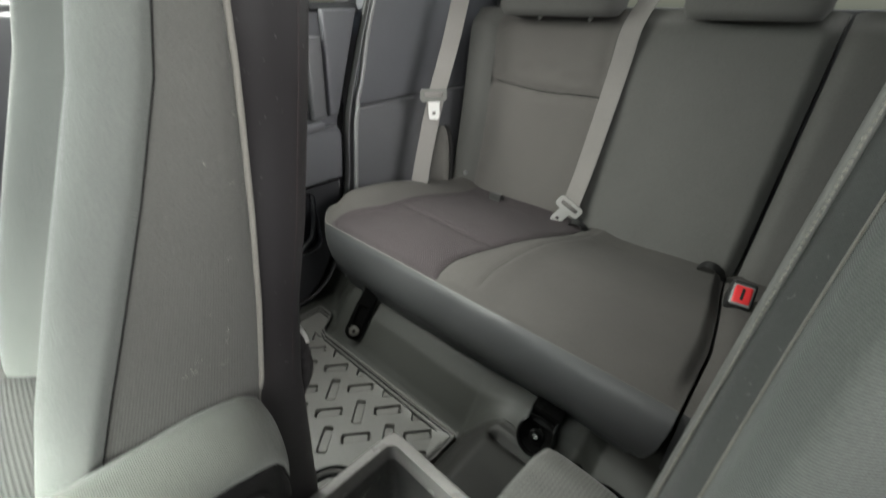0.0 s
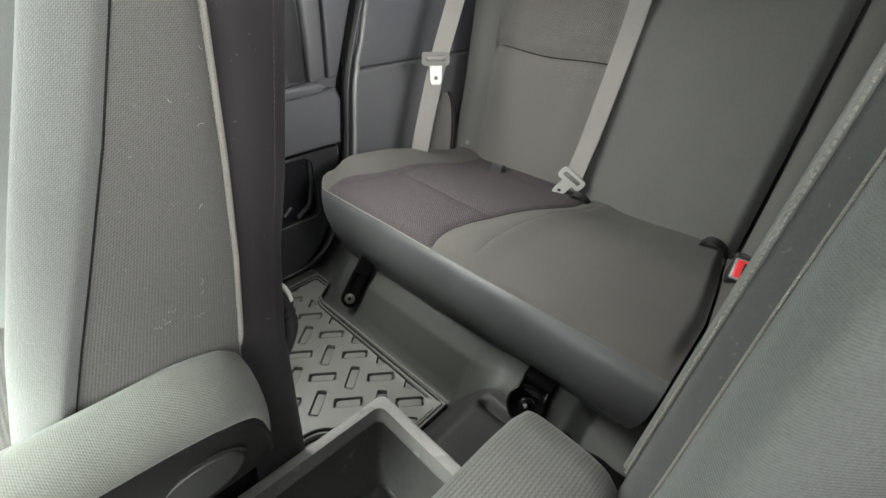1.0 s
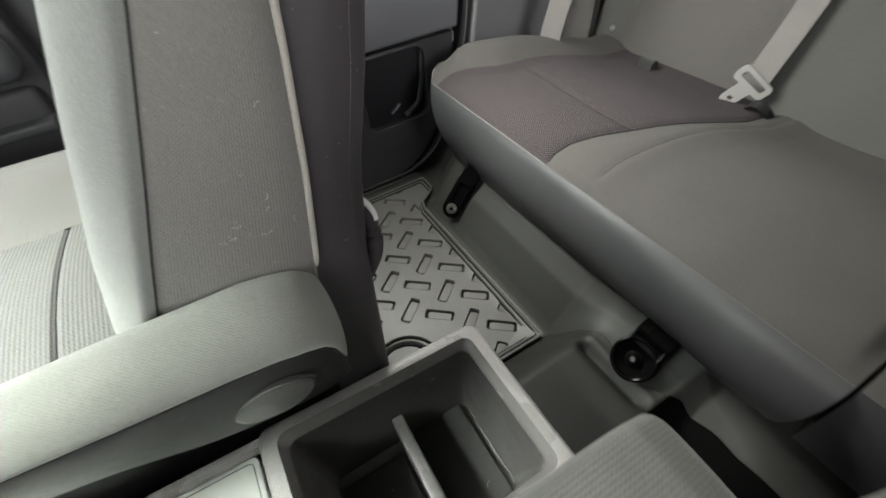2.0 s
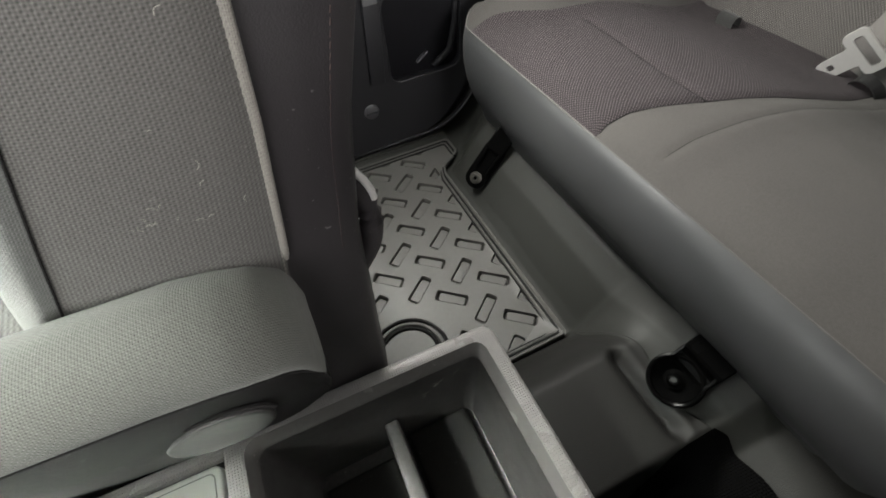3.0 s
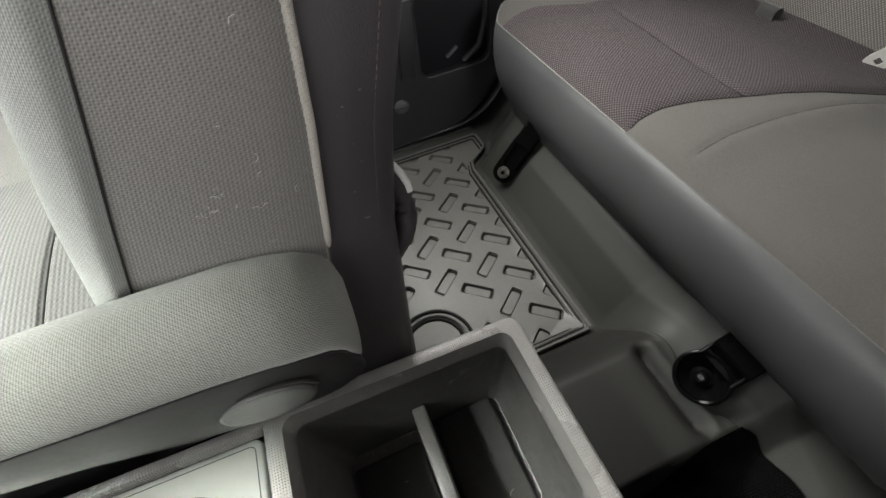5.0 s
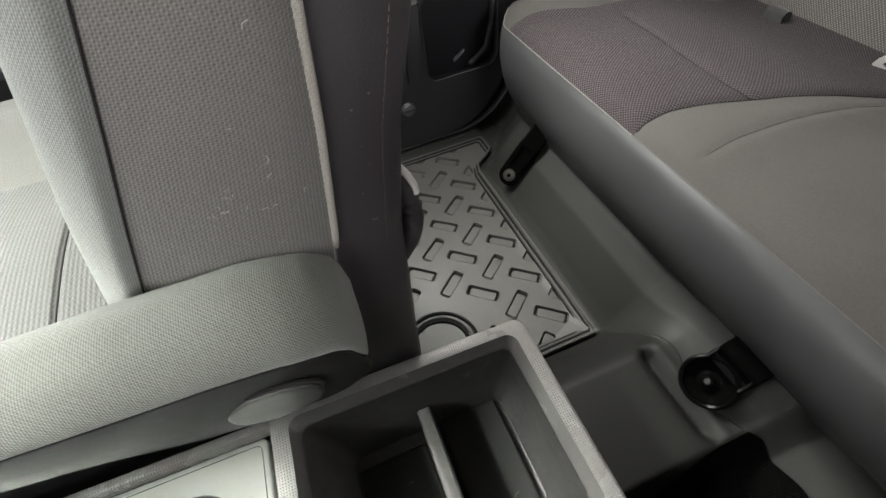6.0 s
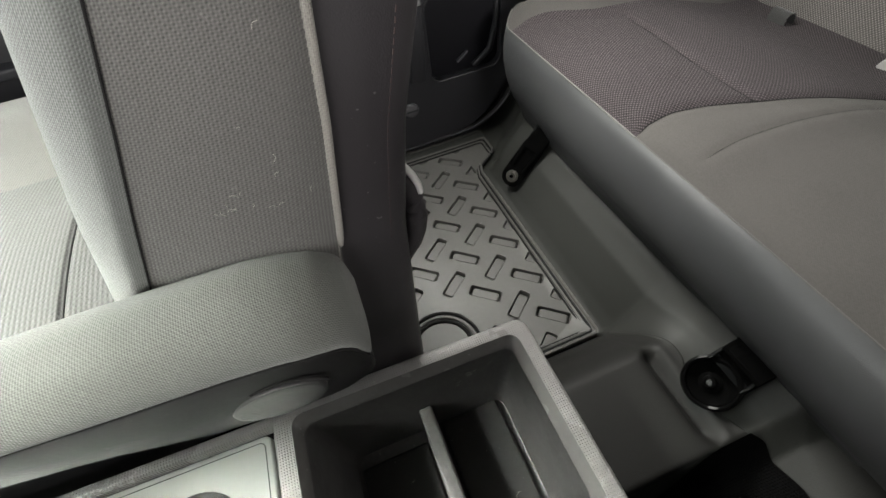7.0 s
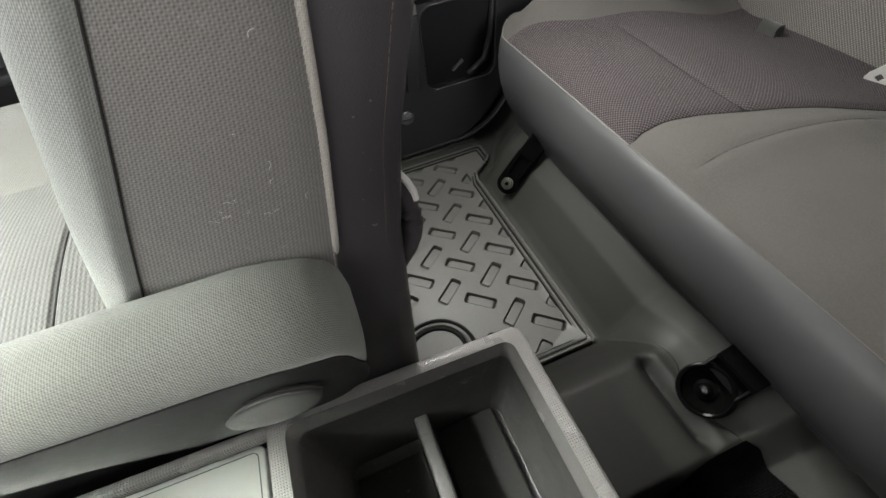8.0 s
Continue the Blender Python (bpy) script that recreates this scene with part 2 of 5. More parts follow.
def loft(rows, closed=False, caps=False, end_cap=False):
    """A bmesh from rows of points; its UV map runs in metres. closed: each row is a ring; caps: the first and last ring are filled."""
    bm = bmesh.new()
    uv = bm.loops.layers.uv.new("UVMap")
    n = len(rows[0])
    verts = [[bm.verts.new(p) for p in row] for row in rows]
    span = n if closed else n - 1
    mid = rows[len(rows) // 2]
    us = [0.0]
    for j in range(span):
        us.append(us[-1] + (Vector(mid[(j + 1) % n]) - Vector(mid[j])).length)
    vs = [0.0]
    m = n // 2
    for i in range(len(rows) - 1):
        vs.append(vs[-1] + (Vector(rows[i + 1][m]) - Vector(rows[i][m])).length)
    for i in range(len(rows) - 1):
        for j in range(span):
            k = (j + 1) % n
            f = bm.faces.new((verts[i][j], verts[i][k], verts[i + 1][k], verts[i + 1][j]))
            f.smooth = True
            for loop, (a, b) in zip(f.loops, ((j, i), (j + 1, i), (j + 1, i + 1), (j, i + 1))):
                loop[uv].uv = (us[a], vs[b])
    for ring in ((verts[0], verts[-1]) if caps else (verts[-1:] if end_cap else ())):
        bm.faces.new(ring).smooth = True
    bmesh.ops.recalc_face_normals(bm, faces=bm.faces)
    return bm


def tube(points, radius, sides=8, flat=1.0, closed=False):
    """A round rope along the points."""
    rows = []
    pts = [Vector(p) for p in points]
    for i, p in enumerate(pts):
        a = pts[i - 1] if (i or closed) else p
        b = pts[(i + 1) % len(pts)] if (i + 1 < len(pts) or closed) else p
        d = (b - a).normalized()
        side = d.cross(Vector((0, 0, 1)))
        side = side.normalized() if side.length > 0.05 else d.cross(Vector((1, 0, 0))).normalized()
        up = side.cross(d)
        rows.append([p + radius * (math.cos(q) * side + flat * math.sin(q) * up) for q in (2 * math.pi * k / sides for k in range(sides))])
    if closed:
        rows.append(rows[0])
    return loft(rows, closed=True, caps=not closed)


def add_tube(bm, points, radius):
    """Adds one thin fibre to a bmesh."""
    one = tube(points, radius, 4)
    data = bpy.data.meshes.new("fibre")
    one.to_mesh(data)
    one.free()
    bm.from_mesh(data)
    bpy.data.meshes.remove(data)


def dashes(points, length, gap, radius, lean=0.0):
    """Separate stitches along a line, as one mesh."""
    bm = bmesh.new()
    pts = [Vector(p) for p in points]
    run, nxt = 0.0, 0.0
    for a, b in zip(pts, pts[1:]):
        seg = (b - a).length
        d = (b - a).normalized()
        while nxt < run + seg:
            c = a + d * (nxt - run)
            m = Matrix.Translation(c) @ d.to_track_quat("Z", "Y").to_matrix().to_4x4() @ pose(0, 0, 0, lean) @ Matrix.Diagonal((1, 1, 1, 1))
            bmesh.ops.create_cone(bm, cap_ends=True, segments=5, radius1=radius, radius2=radius * 0.7, depth=length, matrix=m)
            nxt += length + gap
        run += seg
    return bm


def slab(outline, thick, axis="z", bevel=0.002, segs=2):
    """A plate: an outline of (a, b) pairs raised by thick along the axis; a, b are the other two axes in order."""
    bm = bmesh.new()
    place = {"x": lambda a, b, c: (c, a, b), "y": lambda a, b, c: (a, c, b), "z": lambda a, b, c: (a, b, c)}[axis]
    low = [bm.verts.new(place(a, b, 0)) for a, b in outline]
    top = [bm.verts.new(place(a, b, thick)) for a, b in outline]
    bm.faces.new(low[::-1])
    bm.faces.new(top)
    n = len(outline)
    for i in range(n):
        bm.faces.new((low[i], low[(i + 1) % n], top[(i + 1) % n], top[i]))
    bmesh.ops.recalc_face_normals(bm, faces=bm.faces)
    if bevel:
        rim = [e for e in bm.edges if all(v in top for v in e.verts) or all(v in low for v in e.verts)]
        bmesh.ops.bevel(bm, geom=rim, offset=bevel, segments=segs, affect="EDGES", profile=0.5)
    return bm


def rounded_rect(x0, y0, x1, y1, r, n=5):
    pts = []
    for cx, cy, a0 in ((x1 - r, y1 - r, 0), (x0 + r, y1 - r, 90), (x0 + r, y0 + r, 180), (x1 - r, y0 + r, 270)):
        for k in range(n + 1):
            a = radians(a0 + 90 * k / n)
            pts.append((cx + r * math.cos(a), cy + r * math.sin(a)))
    return pts


def box(x0, y0, z0, x1, y1, z1, bevel=0.004, segs=2):
    bm = bmesh.new()
    bmesh.ops.create_cube(bm, size=1, matrix=Matrix.Translation(((x0 + x1) / 2, (y0 + y1) / 2, (z0 + z1) / 2)) @ Matrix.Diagonal((x1 - x0, y1 - y0, z1 - z0, 1)))
    if bevel:
        bmesh.ops.bevel(bm, geom=bm.edges[:], offset=bevel, segments=segs, affect="EDGES", profile=0.5)
    return bm


def lathe(profile, m, sides=24):
    """A turned piece: (radius, height) pairs about the pose's z axis."""
    rows = [[m @ Vector((r * math.cos(a), r * math.sin(a), h)) for a in (2 * math.pi * k / sides for k in range(sides))] for r, h in profile]
    return loft(rows, closed=True, caps=True)


def moved(bm, m):
    bmesh.ops.transform(bm, matrix=m, verts=bm.verts)
    return bm


def mesh_of(name, bm, material):
    if not bm.loops.layers.uv:
        uv = bm.loops.layers.uv.new("UVMap")
        for f in bm.faces:
            n = f.normal
            i, j = ((1, 2), (0, 2), (0, 1))[max(range(3), key=lambda a: abs(n[a]))]
            for loop in f.loops:
                loop[uv].uv = (loop.vert.co[i], loop.vert.co[j])
    data = bpy.data.meshes.new(name)
    bm.to_mesh(data)
    bm.free()
    data.materials.append(material)
    data.polygons.foreach_set("use_smooth", [True] * len(data.polygons))
    data.set_sharp_from_angle(angle=radians(22 if material.name.startswith("gloss_black") else 50))
    return data


def part(name, bm, material, parent, label=""):
    ob = new(name, mesh_of(name, bm, material))
    ob.parent = parent
    if label:
        ob["label"] = label
    return ob


def thing(name, label, category, group="", kind=""):
    return tagged(new(name), label, category, group, kind)


def setting(name, bm, material, label="", category=""):
    return tagged(new(name, mesh_of(name, bm, material)), label, category, kind="structure")

# ---- the cab's shell ----
def smooth(a, b, x):
    t = min(1.0, max(0.0, (x - a) / (b - a)))
    return t * t * (3 - 2 * t)


RISER = ((1.0, -0.006), (2.062, -0.006), (2.074, 0.002), (2.088, 0.018), (2.10, 0.036), (2.13, 0.080), (2.16, 0.110), (2.20, 0.130), (2.27, 0.142), (2.7, 0.15), (3.2, 0.15))


def floor_height(x, y):
    h = lerp_table(RISER, y - 0.060 * smooth(-0.575, -0.628, x) - 0.055 * smooth(-0.635, -0.71, x) + 0.050 * smooth(0.070, 0.230, x))
    hump = 0.100 * (smooth(0.125, 0.035, -x) if x < 0 else smooth(0.128, 0.086, x))
    hump += 0.012 * smooth(0.13, 0.115, abs(x))
    hump *= 0.35 + 0.65 * smooth(1.862, 1.884, y)
    z = max(h, 0.0) + hump * (1 - 0.72 * smooth(2.05, 2.14, y)) + min(h, 0.0)
    # the groove between the tunnel cover and the bracket's raised seat
    z -= 0.020 * math.exp(-((y - 2.061) / 0.011) ** 2) * smooth(-0.052, -0.030, x) * smooth(0.095, 0.065, x)
    return z


xs = np.concatenate([np.linspace(-0.79, -0.16, 40), np.linspace(-0.15, 0.15, 100), np.linspace(0.16, 0.79, 30)])
ys = np.concatenate([np.linspace(0.35, 1.85, 26), np.linspace(1.87, 2.22, 116), np.linspace(2.26, 2.98, 10)])
floor = setting("floor", loft([[(x, y, floor_height(x, y)) for x in xs] for y in ys]), FLOOR_VINYL, "charcoal moulded vinyl cab floor rising under the rear bench", "floor")

cx = np.linspace(0.0, 1.0, 60) ** 1.8
cy = np.linspace(1.25, 2.100, 62)
COVER_END = ((-0.128, 2.064), (-0.112, 2.074), (-0.078, 2.087), (-0.051, 2.094), (-0.032, 2.098), (-0.014, 2.095), (0.003, 2.083), (0.016, 2.077), (0.028, 2.075), (0.047, 2.080), (0.066, 2.090), (0.084, 2.097), (0.092, 2.100))
tx = np.linspace(-0.116, 0.092, 70)
tunnel_cover = setting("floor_tunnel_cover", loft([[(x, y, floor_height(x, y) + 0.004) for x, y in [(x, 1.880 + k * (lerp_table(COVER_END, x) - 1.880)) for x in tx]] for k in np.linspace(0.0, 1.0, 70)]), TUNNEL_SHADED, "moulded cover over the floor tunnel behind the console, coloured dark for shade", "floor cover")
# this sheet is added to stand for the footwell's deep shadow
carpet = setting("carpet", loft([[(x, y, floor_height(x, y) + 0.006) for x, y in [(x, y + 0.014 * smooth(0.086, 0.108, x) * (1 - 0.60 * smooth(0.15, 0.20, x)) * smooth(2.0, 2.1, y)) for x in [0.091 + 0.016 * smooth(2.06, 1.95, y) + (0.69 - 0.091) * k for k in cx]]] for y in cy]), FOOTWELL_SHADE, "black sheet for the shade in the rear footwell behind the driver seat", "carpet")
lip = spline([(x, lerp_table(COVER_END, x), floor_height(x, lerp_table(COVER_END, x)) + 0.001) for x in np.linspace(-0.112, 0.092, 18)], 70)
floor_lip = setting("floor_lip", tube(lip, 0.0030, 8), FLOOR_VINYL, "thin moulded lip in the vinyl behind the tunnel cover", "floor lip")

ceiling = setting("ceiling", box(-0.80, 0.95, 1.20, 0.80, 2.98, 1.24, 0.01), HEADLINER, "pale fabric headliner over the cab", "ceiling")
wall_rear = thing("wall_rear", "cab back wall below and round the rear glass", "wall", kind="structure")
part("back_panel", box(-0.80, 2.95, -0.05, 0.80, 3.0, 0.755, 0.004), PILLAR, wall_rear)
part("header", box(-0.80, 2.95, 1.12, 0.80, 3.0, 1.24, 0.004), HEADLINER, wall_rear)
part("corner_post", box(-0.80, 2.95, 0.755, -0.66, 3.0, 1.12, 0.004), PILLAR, wall_rear)
part("corner_post", box(0.66, 2.95, 0.755, 0.80, 3.0, 1.12, 0.004), PILLAR, wall_rear)

wall_front = thing("wall_front", "firewall and windscreen header closing the cab in front", "wall", kind="structure")
part("firewall", box(-0.80, 0.30, -0.05, 0.80, 0.36, 0.72, 0.004), DASH, wall_front)
part("windscreen_header", box(-0.80, 0.93, 1.17, 0.80, 1.0, 1.25, 0.004), HEADLINER, wall_front)
dashboard = thing("dashboard", "dark grained plastic dashboard under the windscreen", "dashboard", kind="structure")
part("dash_top", box(-0.78, 0.36, 0.52, 0.78, 0.66, 0.74, 0.05, 4), DASH, dashboard)


def side_wall(s, name):
    """The plain body side behind the doors and trims, with its window openings."""
    wall = thing(name, "dark body side of the cab with window openings", "wall", kind="structure")

    def plate(y0, z0, y1, z1, material):
        x0, x1 = sorted((s * 0.80, s * 0.86))
        part("body_panel", box(x0, y0, z0, x1, y1, z1, 0.003), material, wall)

    plate(0.30, -0.05, 3.0, 0.72, DOOR_DARK)
    plate(0.30, 0.72, 0.62, 1.24, DOOR_DARK)
    plate(1.44, 0.72, 1.60, 1.24, DOOR_DARK)
    plate(2.40, 0.72, 3.0, 1.24, PILLAR)
    plate(0.62, 1.13, 1.44, 1.24, HEADLINER)
    plate(1.60, 1.13, 2.40, 1.24, HEADLINER)
    return wall


side_wall(-1, "wall_west")
side_wall(1, "wall_east")


# ---- rear doors ----
def spline2(points, n):
    return [(p.x, p.y) for p in spline([(a, b, 0) for a, b in points], n)]


def rear_door(s):
    """A rear side door's inner trim: panel with a grab recess, a shelf under it and a map pocket below."""
    door = thing("door_1" if s < 0 else "door_2", "blue-black plastic rear door trim with grab recess and map pocket", "door", kind="structure")
    x = s * 0.745
    edge = spline2([(2.00, 0.022), (2.085, 0.028), (2.140, 0.055), (2.182, 0.105), (2.222, 0.19), (2.266, 0.34), (2.288, 0.50), (2.335, 0.64), (2.385, 0.76)], 24)
    panel = [(1.60, 0.012)] + edge + [(1.60, 0.76)]
    part("door_shell", moved(slab(panel, 0.05, "x", 0.006, 3), Matrix.Translation((x if s > 0 else x - 0.05, 0, 0))), DOOR_PLASTIC, door)
    # lower trim, proud of the shell, with the pocket's mouth in it
    d = 0.022

    def trim(name, outline, depth, material, lift=0.0, bev=0.006):
        bm = slab(outline, depth, "x", bev, 3)
        return part(name, moved(bm, Matrix.Translation((x - s * 0.0 - (depth + lift) if s > 0 else x + lift, 0, 0))), material, door)

    outer = [(1.62, 0.02)] + [(a - 0.012, max(b, 0.02)) for a, b in edge if b < 0.335] + [(2.252, 0.350), (1.62, 0.350)]
    mouth = rounded_rect(2.004, 0.170, 2.172, 0.344, 0.026, 5)
    xf, xb = x - s * d, x - s * 0.002
    bm = bmesh.new()
    rim_edges = []
    for loop in (outer, mouth):
        vs = [bm.verts.new((xf, a, b)) for a, b in loop]
        rim_edges += [bm.edges.new((vs[k], vs[(k + 1) % len(vs)])) for k in range(len(vs))]
    bmesh.ops.triangle_fill(bm, use_beauty=True, edges=rim_edges)
    for loop in (outer, mouth):
        a_ = [[bm.verts.new((xx, a, b)) for a, b in loop] for xx in (xf, xb)]
        for k in range(len(loop)):
            n = (k + 1) % len(loop)
            bm.faces.new((a_[0][k], a_[0][n], a_[1][n], a_[1][k]))
    bmesh.ops.remove_doubles(bm, verts=bm.verts, dist=1e-6)
    bmesh.ops.recalc_face_normals(bm, faces=bm.faces)
    part("lower_trim", bm, DOOR_DARK, door)
    part("pocket_lip", tube([(xf, a, b) for a, b in mouth], 0.0022, 6, closed=True), DOOR_DARK, door)
    # near-black plate puts the shade of a deeper pocket into colour
    trim("pocket_back", [(2.0, 0.165), (2.18, 0.165), (2.18, 0.348), (2.0, 0.348)], 0.003, POCKET_SHADE, 0.0, 0.001)
    part("pocket_scoop", tube([(x - s * 0.006, 2.172, 0.33), (x - s * 0.009, 2.166, 0.26), (x - s * 0.010, 2.150, 0.205), (x - s * 0.009, 2.11, 0.178)], 0.007, 8), DOOR_DARK, door)
    rest = [(1.62, 0.362), (2.258, 0.362), (2.272, 0.47), (2.262, 0.497), (1.62, 0.497)]
    trim("armrest", rest, 0.040, DOOR_PLASTIC, 0.0, 0.010)
    trim("armrest_cap", [(1.98, 0.485), (2.215, 0.495), (2.228, 0.507), (2.215, 0.517), (1.98, 0.508)], 0.046, DOOR_PLASTIC, 0.0, 0.006)
    trim("grab_recess", rounded_rect(2.150, 0.518, 2.205, 0.690, 0.012), 0.003, DOOR_DARK, 0.0, 0.001)
    trim("grab_wall", [(2.205, 0.516), (2.245, 0.520), (2.256, 0.70), (2.212, 0.705)], 0.026, PILLAR, 0.0, 0.008)
    trim("upper_trim", [(1.62, 0.515), (2.148, 0.515), (2.150, 0.755), (1.62, 0.755)], 0.026, DOOR_PLASTIC, 0.0, 0.008)
    trim("upper_rear_trim", [(2.256, 0.52), (2.282, 0.52), (2.33, 0.65), (2.368, 0.755), (2.27, 0.755)], 0.020, DOOR_PLASTIC, 0.0, 0.006)
    cap = lathe([(0.0015, 0.007), (0.011, 0.0065), (0.016, 0.004), (0.0175, 0.0), (0.0175, -0.004)], pose(x - s * d, 1.948, 0.122, 0, -s * 90, 0), 20)
    part("screw_cap", cap, PILLAR, door, "grey screw cap")
    part("cap_slot", box(x - s * (d + 0.0062) - 0.002, 1.934, 0.1205, x - s * (d + 0.0062) + 0.002, 1.962, 0.1235, 0.0005), DOOR_DARK, door)
    # narrow upright moulding beside the pocket, with a pale clip at its head
    rib = [(1.958, 0.185), (1.990, 0.182), (2.003, 0.335), (1.970, 0.340)]
    part("upright_rib", moved(slab(rib, 0.007, "x", 0.003, 2), Matrix.Translation((x - s * d - (0.007 if s > 0 else 0.0), 0, 0))), DOOR_DARK, door)
    part("rib_clip", moved(box(-0.003, -0.014, -0.010, 0.003, 0.014, 0.010, 0.002, 2), Matrix.Translation((x - s * (d + 0.008), 1.985, 0.347))), PALE_EDGE, door, "pale plastic clip")
    part("pocket_clip", moved(box(-0.004, -0.016, -0.003, 0.004, 0.016, 0.003, 0.002), pose(x - s * 0.008, 2.085, 0.205, 35)), DOOR_PLASTIC, door)
    part("latch_tab", box(*sorted((x - s * 0.001, x - s * 0.02))[:1], 2.232, 0.325, sorted((x - s * 0.001, x - s * 0.02))[1], 2.256, 0.350, 0.003), PALE_EDGE, door)
    # window rim
    part("window_sill", box(min(x, x + s * 0.05), 1.60, 0.74, max(x, x + s * 0.05), 2.39, 0.77, 0.008), DOOR_DARK, door)
    return door


rear_door(-1)
rear_door(1)


def door_seal(s):
    line = spline([(s * 0.738, 1.80, 0.010), (s * 0.738, 2.02, 0.012), (s * 0.738, 2.10, 0.016), (s * 0.735, 2.160, 0.045), (s * 0.733, 2.205, 0.10), (s * 0.730, 2.246, 0.19), (s * 0.728, 2.282, 0.34), (s * 0.726, 2.304, 0.50), (s * 0.726, 2.352, 0.64), (s * 0.728, 2.41, 0.78)], 44)
    seal = setting("trim", tube(line, 0.009, 8), SEAL, "black rubber door seal following the door edge", "door seal")
    # thin paler tube paints the lit line along the rubber
    part("seal_highlight", tube([p + Vector((-s * 0.008, 0.002, 0.003)) for p in line], 0.0022, 6), PILLAR, seal)
    return seal


door_seal(-1)
door_seal(1)


def pillar_trim(s):
    """Moulded trim between the door seal and the rear seat back."""
    trim = thing("trim", "grey moulded plastic pillar trim beside the rear bench", "trim", kind="structure")
    x = s * 0.715
    front = [(2.215, 0.02), (2.250, 0.12), (2.278, 0.22), (2.298, 0.34), (2.318, 0.49), (2.330, 0.53)]
    low = spline2(front, 14) + [(2.95, 0.53), (2.95, 0.02)]
    part("lower_panel", moved(slab(low, 0.06, "x", 0.010, 3), Matrix.Translation((x if s > 0 else x - 0.06, 0, 0))), PILLAR, trim)
    up = spline2([(2.334, 0.53), (2.352, 0.60), (2.385, 0.70), (2.44, 0.84), (2.50, 1.0), (2.56, 1.2)], 12) + [(2.95, 1.2), (2.95, 0.53)]
    x2 = s * 0.728
    part("upper_panel", moved(slab(up, 0.06, "x", 0.008, 3), Matrix.Translation((x2 if s > 0 else x2 - 0.06, 0, 0))), DOOR_PLASTIC, trim)
    # highlight of the trim's front edge, laid on as a pale tube
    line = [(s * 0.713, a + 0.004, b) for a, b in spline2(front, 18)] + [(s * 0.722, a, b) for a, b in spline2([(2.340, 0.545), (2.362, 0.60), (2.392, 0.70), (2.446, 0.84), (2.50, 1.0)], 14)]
    part("edge_highlight", tube(line, 0.0065, 8), PALE_EDGE, trim, "pale line for the front edge's highlight")
    return trim


pillar_trim(-1)
pillar_trim(1)


def sill(s):
    strip = thing("trim", "charcoal rubber sill strip along the door", "sill", kind="structure")
    part("strip", box(*sorted((s * 0.700, s * 0.742))[:1], 1.55, -0.004, sorted((s * 0.700, s * 0.742))[1], 2.12, 0.006, 0.003), FLOOR_VINYL, strip)
    part("rib", box(*sorted((s * 0.718, s * 0.724))[:1], 1.55, 0.004, sorted((s * 0.718, s * 0.724))[1], 2.11, 0.010, 0.002), FLOOR_VINYL, strip)


sill(-1)
sill(1)


def front_door(s):
    door = thing("door_3" if s < 0 else "door_4", "dark plastic front door trim with a pale armrest ledge", "door", kind="structure")
    x = s * 0.745

    def trim(name, y0, z0, y1, z1, depth, material, bev=0.012):
        a, b = sorted((x, x - s * depth))
        part(name, box(a, y0, z0, b, y1, z1, bev, 3), material, door)

    a, b = sorted((x, x + s * 0.05))
    part("door_shell", box(a, 0.55, 0.02, b, 1.50, 0.76, 0.006), DOOR_DARK, door)
    trim("armrest", 0.75, 0.47, 1.49, 0.535, 0.055, ARMREST, 0.02)
    trim("lower_pocket", 0.70, 0.10, 1.46, 0.27, 0.035, DOOR_DARK)
    trim("mid_panel", 0.70, 0.29, 1.48, 0.455, 0.022, DOOR_DARK)
    trim("pocket_lip", 0.70, 0.392, 1.48, 0.408, 0.050, ARMREST, 0.004)
    trim("upper_panel", 0.60, 0.56, 1.49, 0.74, 0.024, DOOR_PLASTIC)
    return door


front_door(-1)
front_door(1)


# ---- rear bench ----
PIPE_Y = 2.132
SPLIT_X = 0.190


def split(y):
    """The gap between the two cushions slants towards the wide one at the back."""
    return min(0.200, 0.2035 - 0.1023 * (y - 2.24))



def bench_top(x, y, x0, x1):
    """Height of the bench cushion's top."""
    v = (y - PIPE_Y) / 0.5
    roll_x = -0.600 + 0.062 * smooth(PIPE_Y, 2.27, y)
    z = 0.296 + 0.020 * math.sin(math.pi * min(1, max(0, v * 1.15)) ** 0.8) - 0.040 * smooth(0.35, 1.0, v)
    z += 0.010 * smooth(-0.05, 0.10, v) * (1 - smooth(0.10, 0.4, v))
    roll = smooth(-0.50, 0.02, x)
    z += (0.042 - 0.014 * smooth(2.2, 2.45, y)) * smooth(roll_x + 0.03, roll_x - 0.055, x) * math.sqrt(smooth(PIPE_Y, PIPE_Y + 0.075, y))
    z -= -0.004 * roll * max(0.0, 1 - (y - PIPE_Y) / 0.050) ** 2
    for edge, outer in ((x - x0, x0 < -0.5), (x1 - x, x1 > 0.5)):
        drop, wide = (0.046, 0.050) if outer else (0.012, 0.022)
        z -= drop * (1 - smooth(0.0, wide, edge)) * smooth(PIPE_Y, PIPE_Y + 0.08, y)
    return z


INSERT_EDGE = ((2.132, -0.246), (2.155, -0.254), (2.19, -0.253), (2.237, -0.241), (2.31, -0.218), (2.375, -0.201), (2.44, -0.189), (2.64, -0.160))
FOLD_EDGE = ((2.132, -0.157), (2.158, -0.161), (2.21, -0.165), (2.295, -0.164), (2.352, -0.158), (2.41, -0.153), (2.64, -0.125))
INSERT_SEAM = ((-0.56, 2.309), (-0.528, 2.308), (-0.444, 2.303), (-0.354, 2.294), (-0.300, 2.2915), (-0.256, 2.293), (-0.212, 2.3005))


